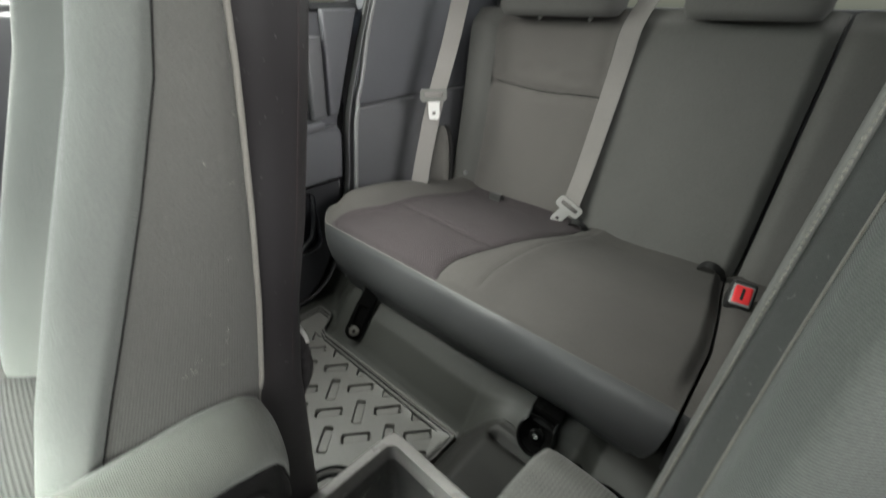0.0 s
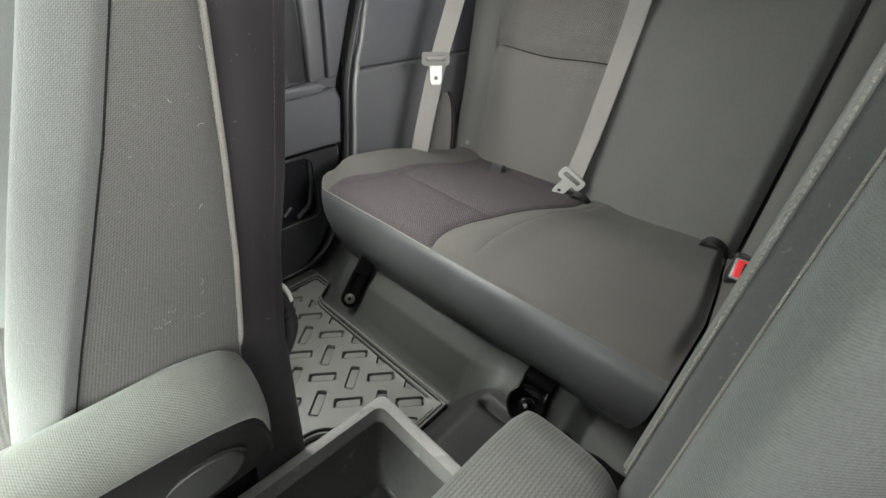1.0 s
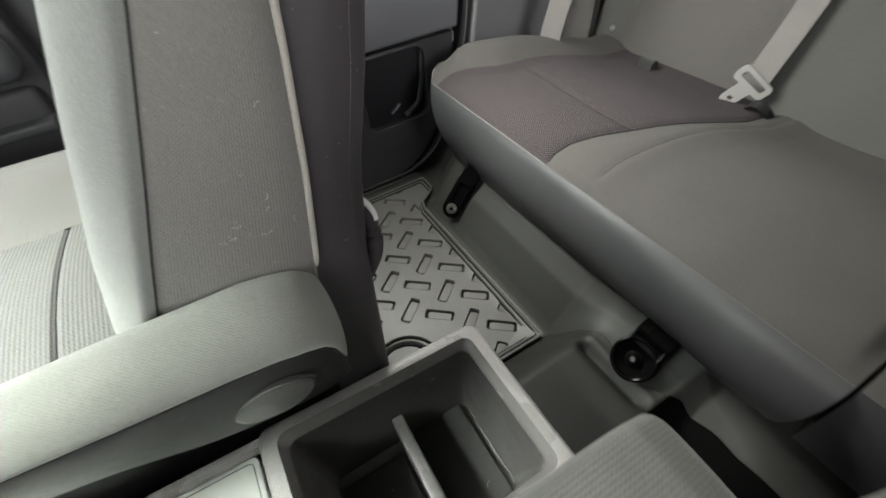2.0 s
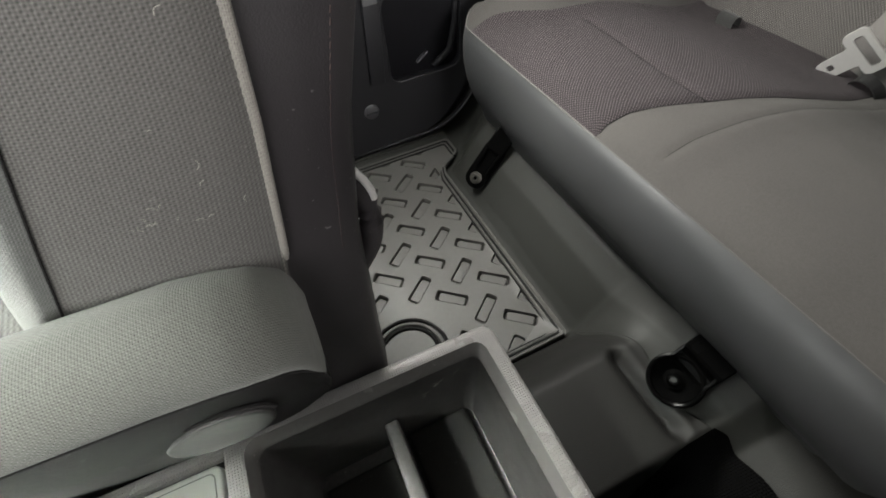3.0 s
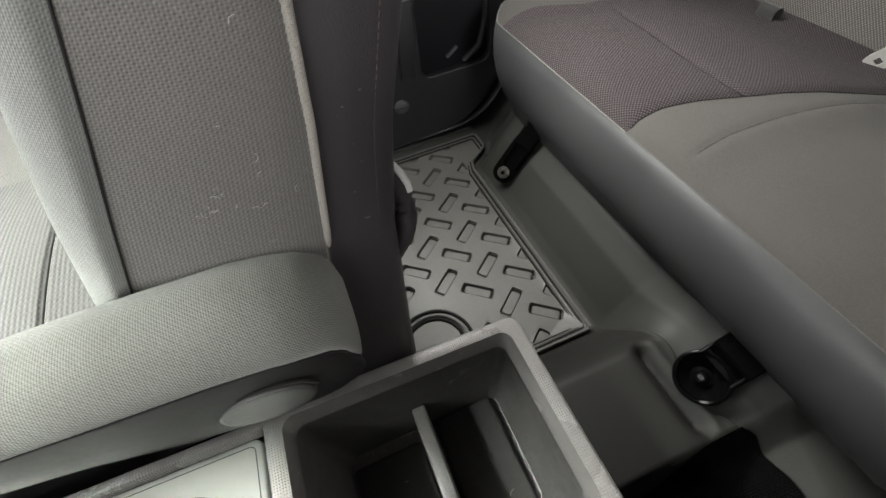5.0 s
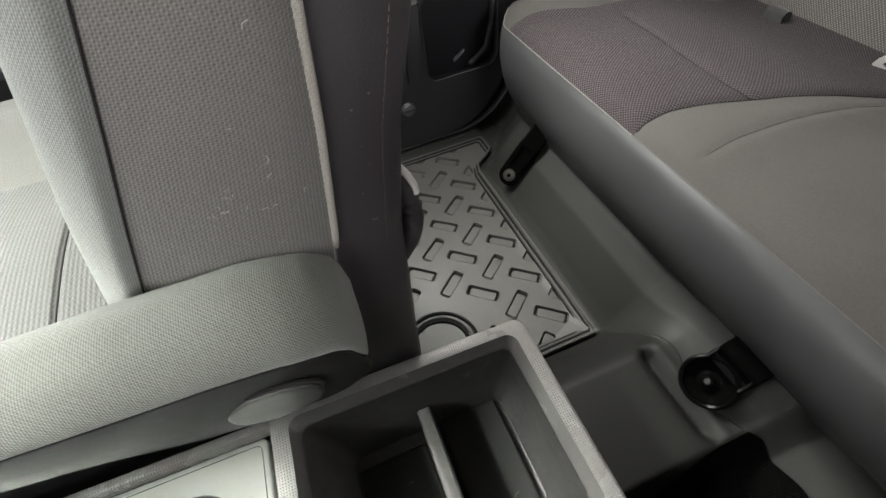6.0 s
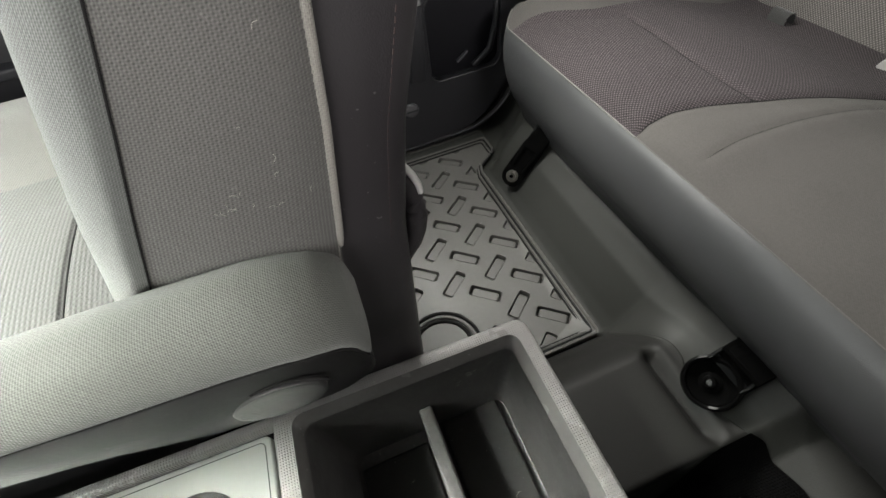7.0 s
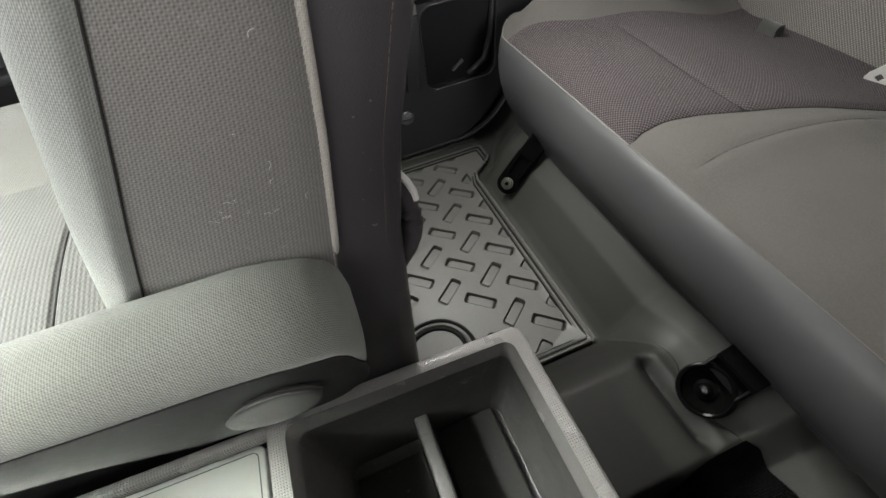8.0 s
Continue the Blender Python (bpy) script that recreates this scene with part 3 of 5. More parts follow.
def left_front(y):
    """The cushion's rounded outer side."""
    t = min(1.0, (y - PIPE_Y) / 0.12)
    return -0.612 - 0.050 * math.sqrt(max(0.0, 1 - (1 - t) ** 2)) + 0.010 * smooth(2.4, 2.64, y)


def groove(d, depth=0.006, wide=0.006):
    return -depth * math.exp(-(d / wide) ** 2)


def rear_bench():
    bench = thing("rear_bench_cushion", "charcoal cloth rear bench cushion with a dotted insert", "seat", "rear bench cushions")
    ys = [PIPE_Y + 0.508 * (k / 110) for k in range(111)]

    def strip(f0, f1, n, extra):
        rows = []
        for y in ys:
            a, b = f0(y), f1(y)
            rows.append([(a + (b - a) * j / n, y, bench_top(a + (b - a) * j / n, y, left_front(y), split(y)) + extra(a + (b - a) * j / n, y, j / n) * smooth(PIPE_Y - 0.001, PIPE_Y + 0.014, y)) for j in range(n + 1)])
        return loft(rows)

    inner = lambda y: lerp_table(INSERT_EDGE, y)  # noqa: E731
    outer = lambda y: -0.600 + 0.062 * smooth(PIPE_Y, 2.27, y)  # noqa: E731
    fold = lambda y: lerp_table(FOLD_EDGE, y)  # noqa: E731
    seam_y = lambda x: lerp_table(INSERT_SEAM, x)  # noqa: E731
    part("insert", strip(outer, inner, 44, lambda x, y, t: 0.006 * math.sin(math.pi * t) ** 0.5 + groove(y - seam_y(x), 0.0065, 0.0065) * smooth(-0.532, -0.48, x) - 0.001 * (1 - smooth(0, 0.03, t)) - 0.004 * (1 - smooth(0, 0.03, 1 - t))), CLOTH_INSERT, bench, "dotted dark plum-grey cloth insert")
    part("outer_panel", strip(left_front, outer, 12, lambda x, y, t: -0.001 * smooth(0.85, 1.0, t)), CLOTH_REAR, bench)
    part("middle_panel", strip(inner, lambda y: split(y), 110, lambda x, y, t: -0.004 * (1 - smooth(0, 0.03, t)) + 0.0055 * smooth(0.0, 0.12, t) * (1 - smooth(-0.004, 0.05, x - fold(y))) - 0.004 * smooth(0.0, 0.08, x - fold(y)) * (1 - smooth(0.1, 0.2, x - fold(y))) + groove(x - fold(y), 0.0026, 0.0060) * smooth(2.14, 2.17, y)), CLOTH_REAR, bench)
    # seam lines
    line = [(lerp_table(INSERT_EDGE, y), y, bench_top(lerp_table(INSERT_EDGE, y), y, left_front(y), split(y)) - 0.0035) for y in ys[:-2]]
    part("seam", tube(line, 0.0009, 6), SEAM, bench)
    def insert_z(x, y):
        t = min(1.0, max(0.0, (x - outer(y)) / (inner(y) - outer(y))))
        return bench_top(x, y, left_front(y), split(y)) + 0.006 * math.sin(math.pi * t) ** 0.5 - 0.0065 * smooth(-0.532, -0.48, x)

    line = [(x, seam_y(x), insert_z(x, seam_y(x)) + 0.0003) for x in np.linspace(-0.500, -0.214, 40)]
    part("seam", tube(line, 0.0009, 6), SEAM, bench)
    def middle_z(x, y):
        return bench_top(x, y, left_front(y), split(y)) + 0.0055 * smooth(0.0, 0.12, (x - inner(y)) / (SPLIT_X - inner(y))) - 0.0026

    line = [(fold(y), y, middle_z(fold(y), y)) for y in ys[3:-8]]
    part("seam", tube(line, 0.0005, 6), SHIELD, bench)
    # front skirt: piping line down to the underside, round the outer corner
    top = []
    for k in range(24):
        y = 2.60 - (2.60 - PIPE_Y) * smooth(0, 1, k / 23) if k < 23 else PIPE_Y
        top.append(Vector((left_front(y), y, bench_top(left_front(y), y, left_front(y), split(y)))))
    for x in np.linspace(-0.60, 0.200, 60):
        top.append(Vector((x, PIPE_Y, bench_top(x, PIPE_Y, left_front(PIPE_Y), 0.200))))
    right_corner = []
    for k in range(1, 15):
        y = PIPE_Y + 0.49 * (k / 14) ** 2
        x = split(y)
        right_corner.append(Vector((x, y, bench_top(x, y, left_front(y), split(y)))))
    top += right_corner

    def lower(p, t):
        base = 0.116 + 0.017 * smooth(-0.62, 0.15, p.x)
        inx = smooth(-0.60, -0.66, p.x) * 0.02
        bulge = (0.014 + 0.015 * smooth(-0.50, 0.02, p.x)) * math.sin(math.pi * min(1, t * 1.2)) ** 0.6
        back = 0.027 * t ** 2.2
        front_face = 1 - smooth(PIPE_Y, PIPE_Y + 0.10, p.y)
        z = p.z + (base - p.z) * t
        out_x = -bulge * (1 - front_face) * (1 if p.x < -0.5 else -0.1) * (1 if p.x < -0.5 else 0)
        return Vector((p.x + out_x + inx * t * 2 + (0.05 * t ** 2 if p.x < -0.6 else 0) - (0.046 * t ** 2 if p.x > 0.12 else 0) * smooth(0.1, SPLIT_X, p.x), p.y - bulge * front_face + back * front_face, z))

    rows = [[lower(p, t) for p in top] for t in (0, 0.04, 0.1, 0.2, 0.32, 0.45, 0.58, 0.7, 0.82, 0.92, 1.0)]
    under = [Vector((p.x * 0.97, p.y + 0.05, p.z + 0.012)) for p in rows[-1]]
    part("front_skirt", loft(rows + [under]), SKIRT, bench, "smooth charcoal vinyl front skirt")
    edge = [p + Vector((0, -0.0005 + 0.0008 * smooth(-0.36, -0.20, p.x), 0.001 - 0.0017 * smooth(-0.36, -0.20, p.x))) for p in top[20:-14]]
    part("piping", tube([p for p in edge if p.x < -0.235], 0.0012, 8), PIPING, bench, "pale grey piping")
    part("piping", tube([p for p in edge if p.x > -0.250], 0.0012, 8), SHADED_PIPING, bench)
    part("underside", box(-0.60, PIPE_Y + 0.03, 0.165, SPLIT_X - 0.03, 2.60, 0.20, 0.01), SEAL, bench)
    return bench


rear_bench()


def small_bench():
    bench = thing("rear_bench_cushion", "narrow charcoal cloth rear bench cushion beside the split", "seat", "rear bench cushions")
    ys = [PIPE_Y + 0.508 * (k / 30) for k in range(31)]
    rows = [[(x, y, bench_top(x, y, split(y) + 0.005, 0.66)) for x in np.linspace(split(y) + 0.005, 0.66, 60)] for y in ys]
    part("top_panel", loft(rows), CLOTH_REAR, bench)
    front = rows[0]
    part("front_skirt", loft([front, [(x, y - 0.012, z - 0.05) for x, y, z in front], [(x, y, 0.18) for x, y, z in front], [(x, y + 0.04, 0.165) for x, y, z in front]]), SKIRT, bench)
    side = [r[0] for r in rows]
    part("side_panel", loft([side, [(x, y, z - 0.03) for x, y, z in side], [(x + 0.004, y, 0.17) for x, y, z in side]]), CLOTH_REAR, bench)
    part("underside", box(SPLIT_X + 0.04, PIPE_Y + 0.03, 0.165, 0.64, 2.60, 0.20, 0.01), SEAL, bench)
    return bench


small_bench()

# the backs lean; a place on them is given by x, the height and how far it stands proud
BACK_Y, BACK_Z, LEAN = 2.632, 0.26, 0.20


def on_back(x, z, proud=0.0):
    return Vector((x, BACK_Y + LEAN * (z - BACK_Z) - proud, z + proud * LEAN))


def seat_back(x0, x1, insert, label):
    back = thing("rear_seat_back", label, "seat back", "rear seat backs")
    zs = [0.225 + 0.535 * k / 44 for k in range(45)]

    def proud(x, z):
        e = min(x - x0, x1 - x)
        p = -0.024 * (1 - smooth(0, 0.024, e)) ** 2 - 0.03 * smooth(0.715, 0.76, z) + 0.006 * math.sin(9 * z + 1)
        if insert:
            p += -0.008 * smooth(-0.575, -0.545, x) * (1 - smooth(-0.235, -0.195, x))
            p += 0.010 * smooth(-0.66, -0.60, x) * (1 - smooth(-0.60, -0.55, x))
        return p

    def panel(name, a, b, n, material, extra=lambda x, z: 0.0, text=""):
        rows = [[on_back(a + (b - a) * j / n, z, proud(a + (b - a) * j / n, z) + extra(a + (b - a) * j / n, z)) for j in range(n + 1)] for z in zs]
        return part(name, loft(rows), material, back, text)

    if insert:
        seam_z = lambda x: 0.572 - 0.028 * (x + 0.541) + 0.004 * math.sin(20 * x)  # noqa: E731
        panel("side_bolster", x0, -0.555, 16, CLOTH_BACK_LIT)
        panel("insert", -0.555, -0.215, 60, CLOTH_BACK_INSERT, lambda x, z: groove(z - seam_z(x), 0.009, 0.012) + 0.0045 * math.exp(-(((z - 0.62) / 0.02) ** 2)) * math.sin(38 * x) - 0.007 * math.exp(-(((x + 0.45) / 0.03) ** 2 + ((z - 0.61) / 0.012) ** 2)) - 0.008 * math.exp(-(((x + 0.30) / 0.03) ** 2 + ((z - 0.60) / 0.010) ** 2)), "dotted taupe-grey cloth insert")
        panel("middle_panel", -0.215, x1, 44, CLOTH_BACK_LIT)
        line = [on_back(x, seam_z(x), proud(x, seam_z(x)) - 0.0075) for x in np.linspace(-0.541, -0.222, 40)]
        part("seam", tube(line, 0.0016, 6), SEAM, back)
    else:
        panel("front_panel", x0, x1, 40, CLOTH_BACK_LIT)
    ring = [on_back(x0, 0.225, -0.035), on_back(x1, 0.225, -0.035), on_back(x1, 0.76, -0.065), on_back(x0, 0.76, -0.065)]
    core = loft([ring, [p + Vector((0, 0.09, 0.0)) for p in ring]], closed=True, caps=True)
    part("core", core, CLOTH_BACK_LIT, back)
    return back


seat_back(-0.662, 0.176, True, "charcoal cloth rear seat back with a seamed taupe insert")
seat_back(0.184, 0.662, False, "narrow charcoal cloth rear seat back beside the split")


def side_filler(s):
    """The fixed padded piece between the seat back and the pillar."""
    f = thing("rear_side_bolster", "taupe cloth side bolster between seat back and pillar", "bolster", "rear side bolsters")
    rows = []
    for k in range(15):
        a = math.pi * k / 14
        z = 0.21 + 0.215 * math.sin(a / 2)
        w = 0.054 * math.cos(a / 2) + 0.0005
        rows.append([on_back(s * (0.690 + w * math.cos(q)), z, 0.005 + 0.030 * math.sin(q) ** 0.6) for q in (math.pi * j / 10 for j in range(11))])
    part("pad", loft(rows), CLOTH_BACK_INSERT, f)
    # dark tube stands for the shadow gap between pad and seat back
    part("gap_shade", tube([max(r, key=lambda p: -s * p.x) + Vector((-s * 0.002, -0.012, 0)) for r in rows], 0.007, 8), SEAM, f)
    return f


side_filler(-1)
side_filler(1)


def headrest(xc, width):
    rest = thing("headrest", "charcoal cloth headrest on two posts above the rear seat back", "headrest", "rear headrests")
    rows = []
    for k, (z, d, w) in enumerate(((0.738, 0.020, 0.80), (0.741, 0.050, 0.92), (0.758, 0.066, 0.99), (0.82, 0.074, 1.0), (0.88, 0.064, 0.97), (0.91, 0.040, 0.9), (0.92, 0.015, 0.75))):
        ring = []
        for a in range(28):
            t = 2 * math.pi * a / 28
            c, s_ = math.cos(t), math.sin(t)
            ring.append((xc + width / 2 * w * math.copysign(abs(c) ** 0.45, c), BACK_Y + LEAN * (z - BACK_Z) - 0.020 + d * math.copysign(abs(s_) ** 0.6, s_), z))
        rows.append(ring)
    part("pad", loft(rows, closed=True, caps=True), CLOTH_BACK_LIT, rest)
    for dx in (-0.07, 0.07):
        part("post", tube([(xc + dx, BACK_Y + 0.11, 0.72), (xc + dx, BACK_Y + 0.115, 0.80)], 0.006, 8), CHROME, rest)


headrest(-0.368, 0.315)
headrest(0.036, 0.235)
headrest(0.43, 0.29)


# ---- seat feet, belts and small fittings on the bench ----
def foot(name_label, x, y, z, length, wide, lean, bolt_mat, bolt_label, roll):
    """A black bracket bolted to the floor that carries the bench."""
    f = thing("seat_bracket", name_label, "bracket", "rear bench brackets")
    out = rounded_rect(-wide / 2, -wide / 2, wide / 2, length, wide * 0.48, 6)
    m = pose(x, y, z, lean) @ pose(0, 0, 0, 0, roll, 0)
    part("plate", moved(slab(out, 0.006, "z", 0.002, 2), m), BLACK_STEEL, f)
    ridge = tube([m @ Vector((0.3 * wide, 0.02, 0.008)), m @ Vector((0.33 * wide, length * 0.75, 0.010))], 0.0035, 6)
    part("rib", ridge, BLACK_STEEL, f)
    ridge = tube([m @ Vector((-0.3 * wide, 0.02, 0.008)), m @ Vector((-0.33 * wide, length * 0.75, 0.010))], 0.0035, 6)
    part("rib", ridge, BLACK_STEEL, f)
    bolt = part("bolt", lathe([(0.0130, 0.0), (0.0130, 0.003), (0.0090, 0.0035), (0.0090, 0.0075), (0.0050, 0.0075), (0.0045, 0.002)], m @ Matrix.Translation((0, 0, 0.006)), 12), bolt_mat, f, bolt_label)
    part("bolt_core", lathe([(0.004, 0.0), (0.004, 0.0070)], m @ Matrix.Translation((0, 0, 0.006)), 8), BLACK_STEEL, bolt)
    part("hinge_block", moved(box(-wide * 0.44, length * 0.72, -0.014, wide * 0.44, length + 0.03, 0.014, 0.004), m), BLACK_STEEL, f)
    return f


foot("glossy black steel bench bracket bolted to the floor", -0.492, 2.090, 0.051, 0.092, 0.047, 52, STEEL, "worn zinc bolt", 34)

def round_foot(x, y, z, lean, roll):
    """The bracket beside the console: a round boss over the bolt and a broad tab that runs under the bench."""
    f = thing("seat_bracket", "broad glossy black steel bench bracket with a round boss", "bracket", "rear bench brackets")
    m = pose(x, y, z, lean) @ pose(0, 0, 0, 0, roll, 0)
    part("boss", lathe([(0.034, -0.022), (0.0345, 0.002), (0.0335, 0.0060), (0.0310, 0.0070), (0.0285, 0.0055), (0.0270, 0.001), (0.0200, -0.0060), (0.0120, -0.0120), (0.001, -0.0125)], m, 40), BLACK_STEEL, f)
    bolt = part("bolt", lathe([(0.0135, 0.0), (0.0135, 0.0020), (0.0095, 0.0032), (0.0090, 0.0070), (0.0070, 0.0098), (0.0042, 0.0106), (0.0040, 0.008)], m @ Matrix.Translation((-0.001, -0.002, -0.0095)), 10), BLACK_STEEL, f, "black painted bolt")
    part("bolt_core", lathe([(0.0038, 0.0), (0.0038, 0.0085)], m @ Matrix.Translation((-0.001, -0.002, -0.0095)), 10), BLACK_STEEL, bolt)
    # the tab folds up from the boss and runs back under the cushion
    fold = [(0.020, 0.002), (0.030, 0.004), (0.036, 0.010), (0.039, 0.018), (0.044, 0.0205), (0.060, 0.0145), (0.115, -0.006)]
    rows = [[m @ Vector((x, y, z + dz)) for y, z in fold] for x, dz in ((-0.024, -0.006), (-0.0255, -0.001), (-0.0245, 0.0), (0.0275, 0.0), (0.0285, -0.001), (0.027, -0.006))]
    part("tab", loft(rows), BLACK_STEEL, f, "folded glossy black tab")
    for q in (-0.0245, 0.0245):
        part("flange", moved(box(q - 0.0022, 0.018, -0.004, q + 0.0022, 0.042, 0.012, 0.0012, 2), m), BLACK_STEEL, f)
    return f


round_foot(0.027, 2.096, 0.121, 40, 4)


def belt_strip(points, width, across):
    """Webbing: a flat band along the points; across is its width direction."""
    pts = spline(points, 30)
    a = Vector(across).normalized()
    rows = []
    for i, p in enumerate(pts):
        d = (pts[min(i + 1, len(pts) - 1)] - pts[max(i - 1, 0)]).normalized()
        n = a.cross(d).normalized() * 0.0007
        h = a * (width / 2)
        rows.append([p - h - n, p - h * 0.5 - n, p + h * 0.5 - n, p + h - n, p + h + n, p + h * 0.5 + n, p - h * 0.5 + n, p - h + n])
    return loft(rows, closed=True, caps=True)


def framed_plate(outer, inner, thick):
    """A flat plate with an opening through it."""
    bm = bmesh.new()
    rings = []
    for loop in (outer, inner):
        rings.append([[bm.verts.new((a, b, z)) for a, b in loop] for z in (-thick / 2, thick / 2)])
    for level in (0, 1):
        edges = [bm.edges.new((r[level][k], r[level][(k + 1) % len(r[level])])) for r in rings for k in range(len(r[level]))]
        bmesh.ops.triangle_fill(bm, use_beauty=True, edges=edges)
    for low, top in rings:
        for k in range(len(low)):
            n = (k + 1) % len(low)
            bm.faces.new((low[k], low[n], top[n], top[k]))
    bmesh.ops.recalc_face_normals(bm, faces=bm.faces)
    return bm


def tongue(parent, m, bar_mat):
    """The latch plate: a frame that the webbing runs through and a tongue with a square hole; its tongue points down local -y."""
    frame_out = rounded_rect(-0.036, -0.006, 0.036, 0.026, 0.009, 5)
    frame_in = rounded_rect(-0.026, 0.005, 0.026, 0.018, 0.004, 3)
    body = part("latch_plate", moved(framed_plate(frame_out, frame_in, 0.0055), m), bar_mat, parent, "latch plate frame")
    part("webbing_fold", moved(slab(rounded_rect(-0.0245, 0.0055, 0.0245, 0.0175, 0.002, 2), 0.004, "z", 0.001, 1), m @ pose(0, 0, -0.002)), WEBBING, body)
    blade = [(-0.0175, -0.002), (-0.0150, -0.012), (-0.0150, -0.040), (-0.0125, -0.049), (-0.0045, -0.053), (-0.0035, -0.050), (0.0035, -0.050), (0.0045, -0.053), (0.0125, -0.049), (0.0150, -0.040), (0.0150, -0.012), (0.0175, -0.002)]
    part("blade", moved(framed_plate(blade, rounded_rect(-0.0050, -0.040, 0.0050, -0.031, 0.001, 1), 0.003), m), CHROME, body, "bright steel tongue")


def seat_belt(label, points, width, across, bar_mat, turn):
    belt = thing("seat_belt", label, "seat belt", "rear seat belts")
    part("webbing", belt_strip(points, width, across), WEBBING, belt)
    tongue(belt, turn, bar_mat)
    return belt


side_across = Vector((0.62, 0.78, 0.02))
seat_belt("grey webbing seat belt with steel latch plate beside the pillar",
          [(-0.594, 2.427, 0.26), (-0.594, 2.440, 0.34), (-0.594, 2.474, 0.45), (-0.592, 2.511, 0.56), (-0.588, 2.568, 0.70), (-0.596, 2.630, 0.86), (-0.63, 2.70, 1.05)], 0.047, side_across, DARK_PIPING,
          Matrix.Translation((-0.588, 2.492, 0.545)) @ Matrix(((0.62, -0.12, 0.78, 0), (0.78, 0.10, -0.62, 0), (0.0, 1.0, 0.1, 0), (0, 0, 0, 1))))
ca = on_back(-0.212, 0.300, 0.022)
cb = on_back(-0.178, 0.72, 0.020)
down = (ca - cb).normalized()
wide_dir = Vector((1, 0.0, 0.08)).normalized()
bar_at, tip_at = Vector((-0.216, 2.606, 0.298)), Vector((-0.248, 2.596, 0.250))
m_y = (bar_at - tip_at).normalized()
m_x = Vector((0.067, 0.030, -0.0225))
m_x = (m_x - m_y * m_x.dot(m_y)).normalized()
m_z = m_x.cross(m_y)
m_c = Matrix(((m_x.x, m_y.x, m_z.x, bar_at.x), (m_x.y, m_y.y, m_z.y, bar_at.y), (m_x.z, m_y.z, m_z.z, bar_at.z), (0, 0, 0, 1)))
seat_belt("grey webbing centre seat belt lying down the seat back", [ca, on_back(-0.204, 0.40, 0.012), on_back(-0.195, 0.52, 0.010), on_back(-0.186, 0.64, 0.012), cb, on_back(-0.168, 0.80, -0.03)], 0.047, wide_dir, CHROME, m_c)


def buckle(x, y, z):
    b = thing("seat_belt_buckle", "black seat belt buckle with a red release button", "buckle")
    m = pose(x, y, z, 38, 0, 6)
    part("housing", moved(box(-0.020, -0.026, -0.070, 0.020, 0.026, 0.0, 0.006, 3), m), BUCKLE, b)
    part("button", moved(box(-0.0145, -0.022, -0.010, 0.0145, 0.014, 0.0035, 0.004, 3), m), RED, b, "red release button")
    part("button_frame", moved(box(-0.0168, -0.0245, -0.012, 0.0168, 0.0165, 0.0018, 0.003, 2), m), PALE_EDGE, b, "pale frame round the button")
    part("button_slot", moved(box(-0.0025, -0.0150, 0.0030, 0.0025, 0.0080, 0.0040, 0.0004), m), SEAL, b)
    part("stalk", moved(box(-0.012, -0.006, -0.14, 0.012, 0.006, -0.065, 0.002), m), BUCKLE, b)


buckle(0.207, 2.462, 0.318)


def strap_loop(x, y, z, s, label):
    t = thing("seat_release_strap", label, "strap", "bench straps")
    pts = spline([(x - 0.035 * s, y + 0.03, z - 0.03), (x - 0.02 * s, y, z + 0.012), (x, y - 0.008, z + 0.022), (x + 0.02 * s, y, z + 0.008), (x + 0.028 * s, y + 0.03, z - 0.03)], 16)
    part("band", belt_strip(pts, 0.016, (0.1, 0.8, 0.5)), SEAL, t)


strap_loop(0.138, 2.600, 0.262, 1, "black cloth strap loop in the seat gap")


def upright_strap(x, y, z):
    """A folded band that stands up out of the gap between cushion and back."""
    t = thing("seat_release_strap", "dark folded cloth strap standing in the seat gap", "strap", "bench straps")
    pts = spline([(x, y + 0.012, z - 0.035), (x, y + 0.010, z + 0.014), (x, y + 0.004, z + 0.024), (x, y - 0.006, z + 0.025), (x, y - 0.012, z + 0.016), (x + 0.002, y - 0.010, z - 0.010), (x + 0.004, y - 0.002, z - 0.035)], 26)
    part("band", belt_strip(pts, 0.036, (1, 0, 0)), STRAP, t)


upright_strap(-0.436, 2.600, 0.2565)
strap_loop(-0.175, 2.600, 0.258, 1, "black cloth strap loop beside the latch plate")


stud = thing("trim_stud", "small grey plastic stud on the seat back", "stud")
part("cap", lathe([(0.0008, 0.006), (0.004, 0.005), (0.0065, 0.002), (0.007, -0.003)], Matrix.Translation(on_back(-0.586, 0.298, 0.006)) @ pose(0, 0, 0, 90), 14), PALE_EDGE, stud)


# ---- front seats ----
Y_STITCH = ((0.20, 1.700), (0.43, 1.737), (0.54, 1.760), (0.623, 1.774), (0.694, 1.784), (0.73, 1.789), (0.98, 1.815))
Y_SEAM = ((0.30, 1.555), (0.458, 1.617), (0.506, 1.639), (0.558, 1.664), (0.65, 1.707), (0.728, 1.740), (0.85, 1.775), (0.98, 1.80))
Y_NOSE = ((0.30, 1.530), (0.425, 1.568), (0.50, 1.597), (0.60, 1.642), (0.728, 1.702), (0.85, 1.745), (0.98, 1.775))
Y_BACK = ((0.18, 1.770), (0.42, 1.789), (0.517, 1.806), (0.592, 1.827), (0.725, 1.856), (0.98, 1.905))
Z_LOW = ((1.10, 0.44), (1.466, 0.424), (1.56, 0.400), (1.644, 0.382), (1.70, 0.367), (1.745, 0.354), (1.76, 0.352))
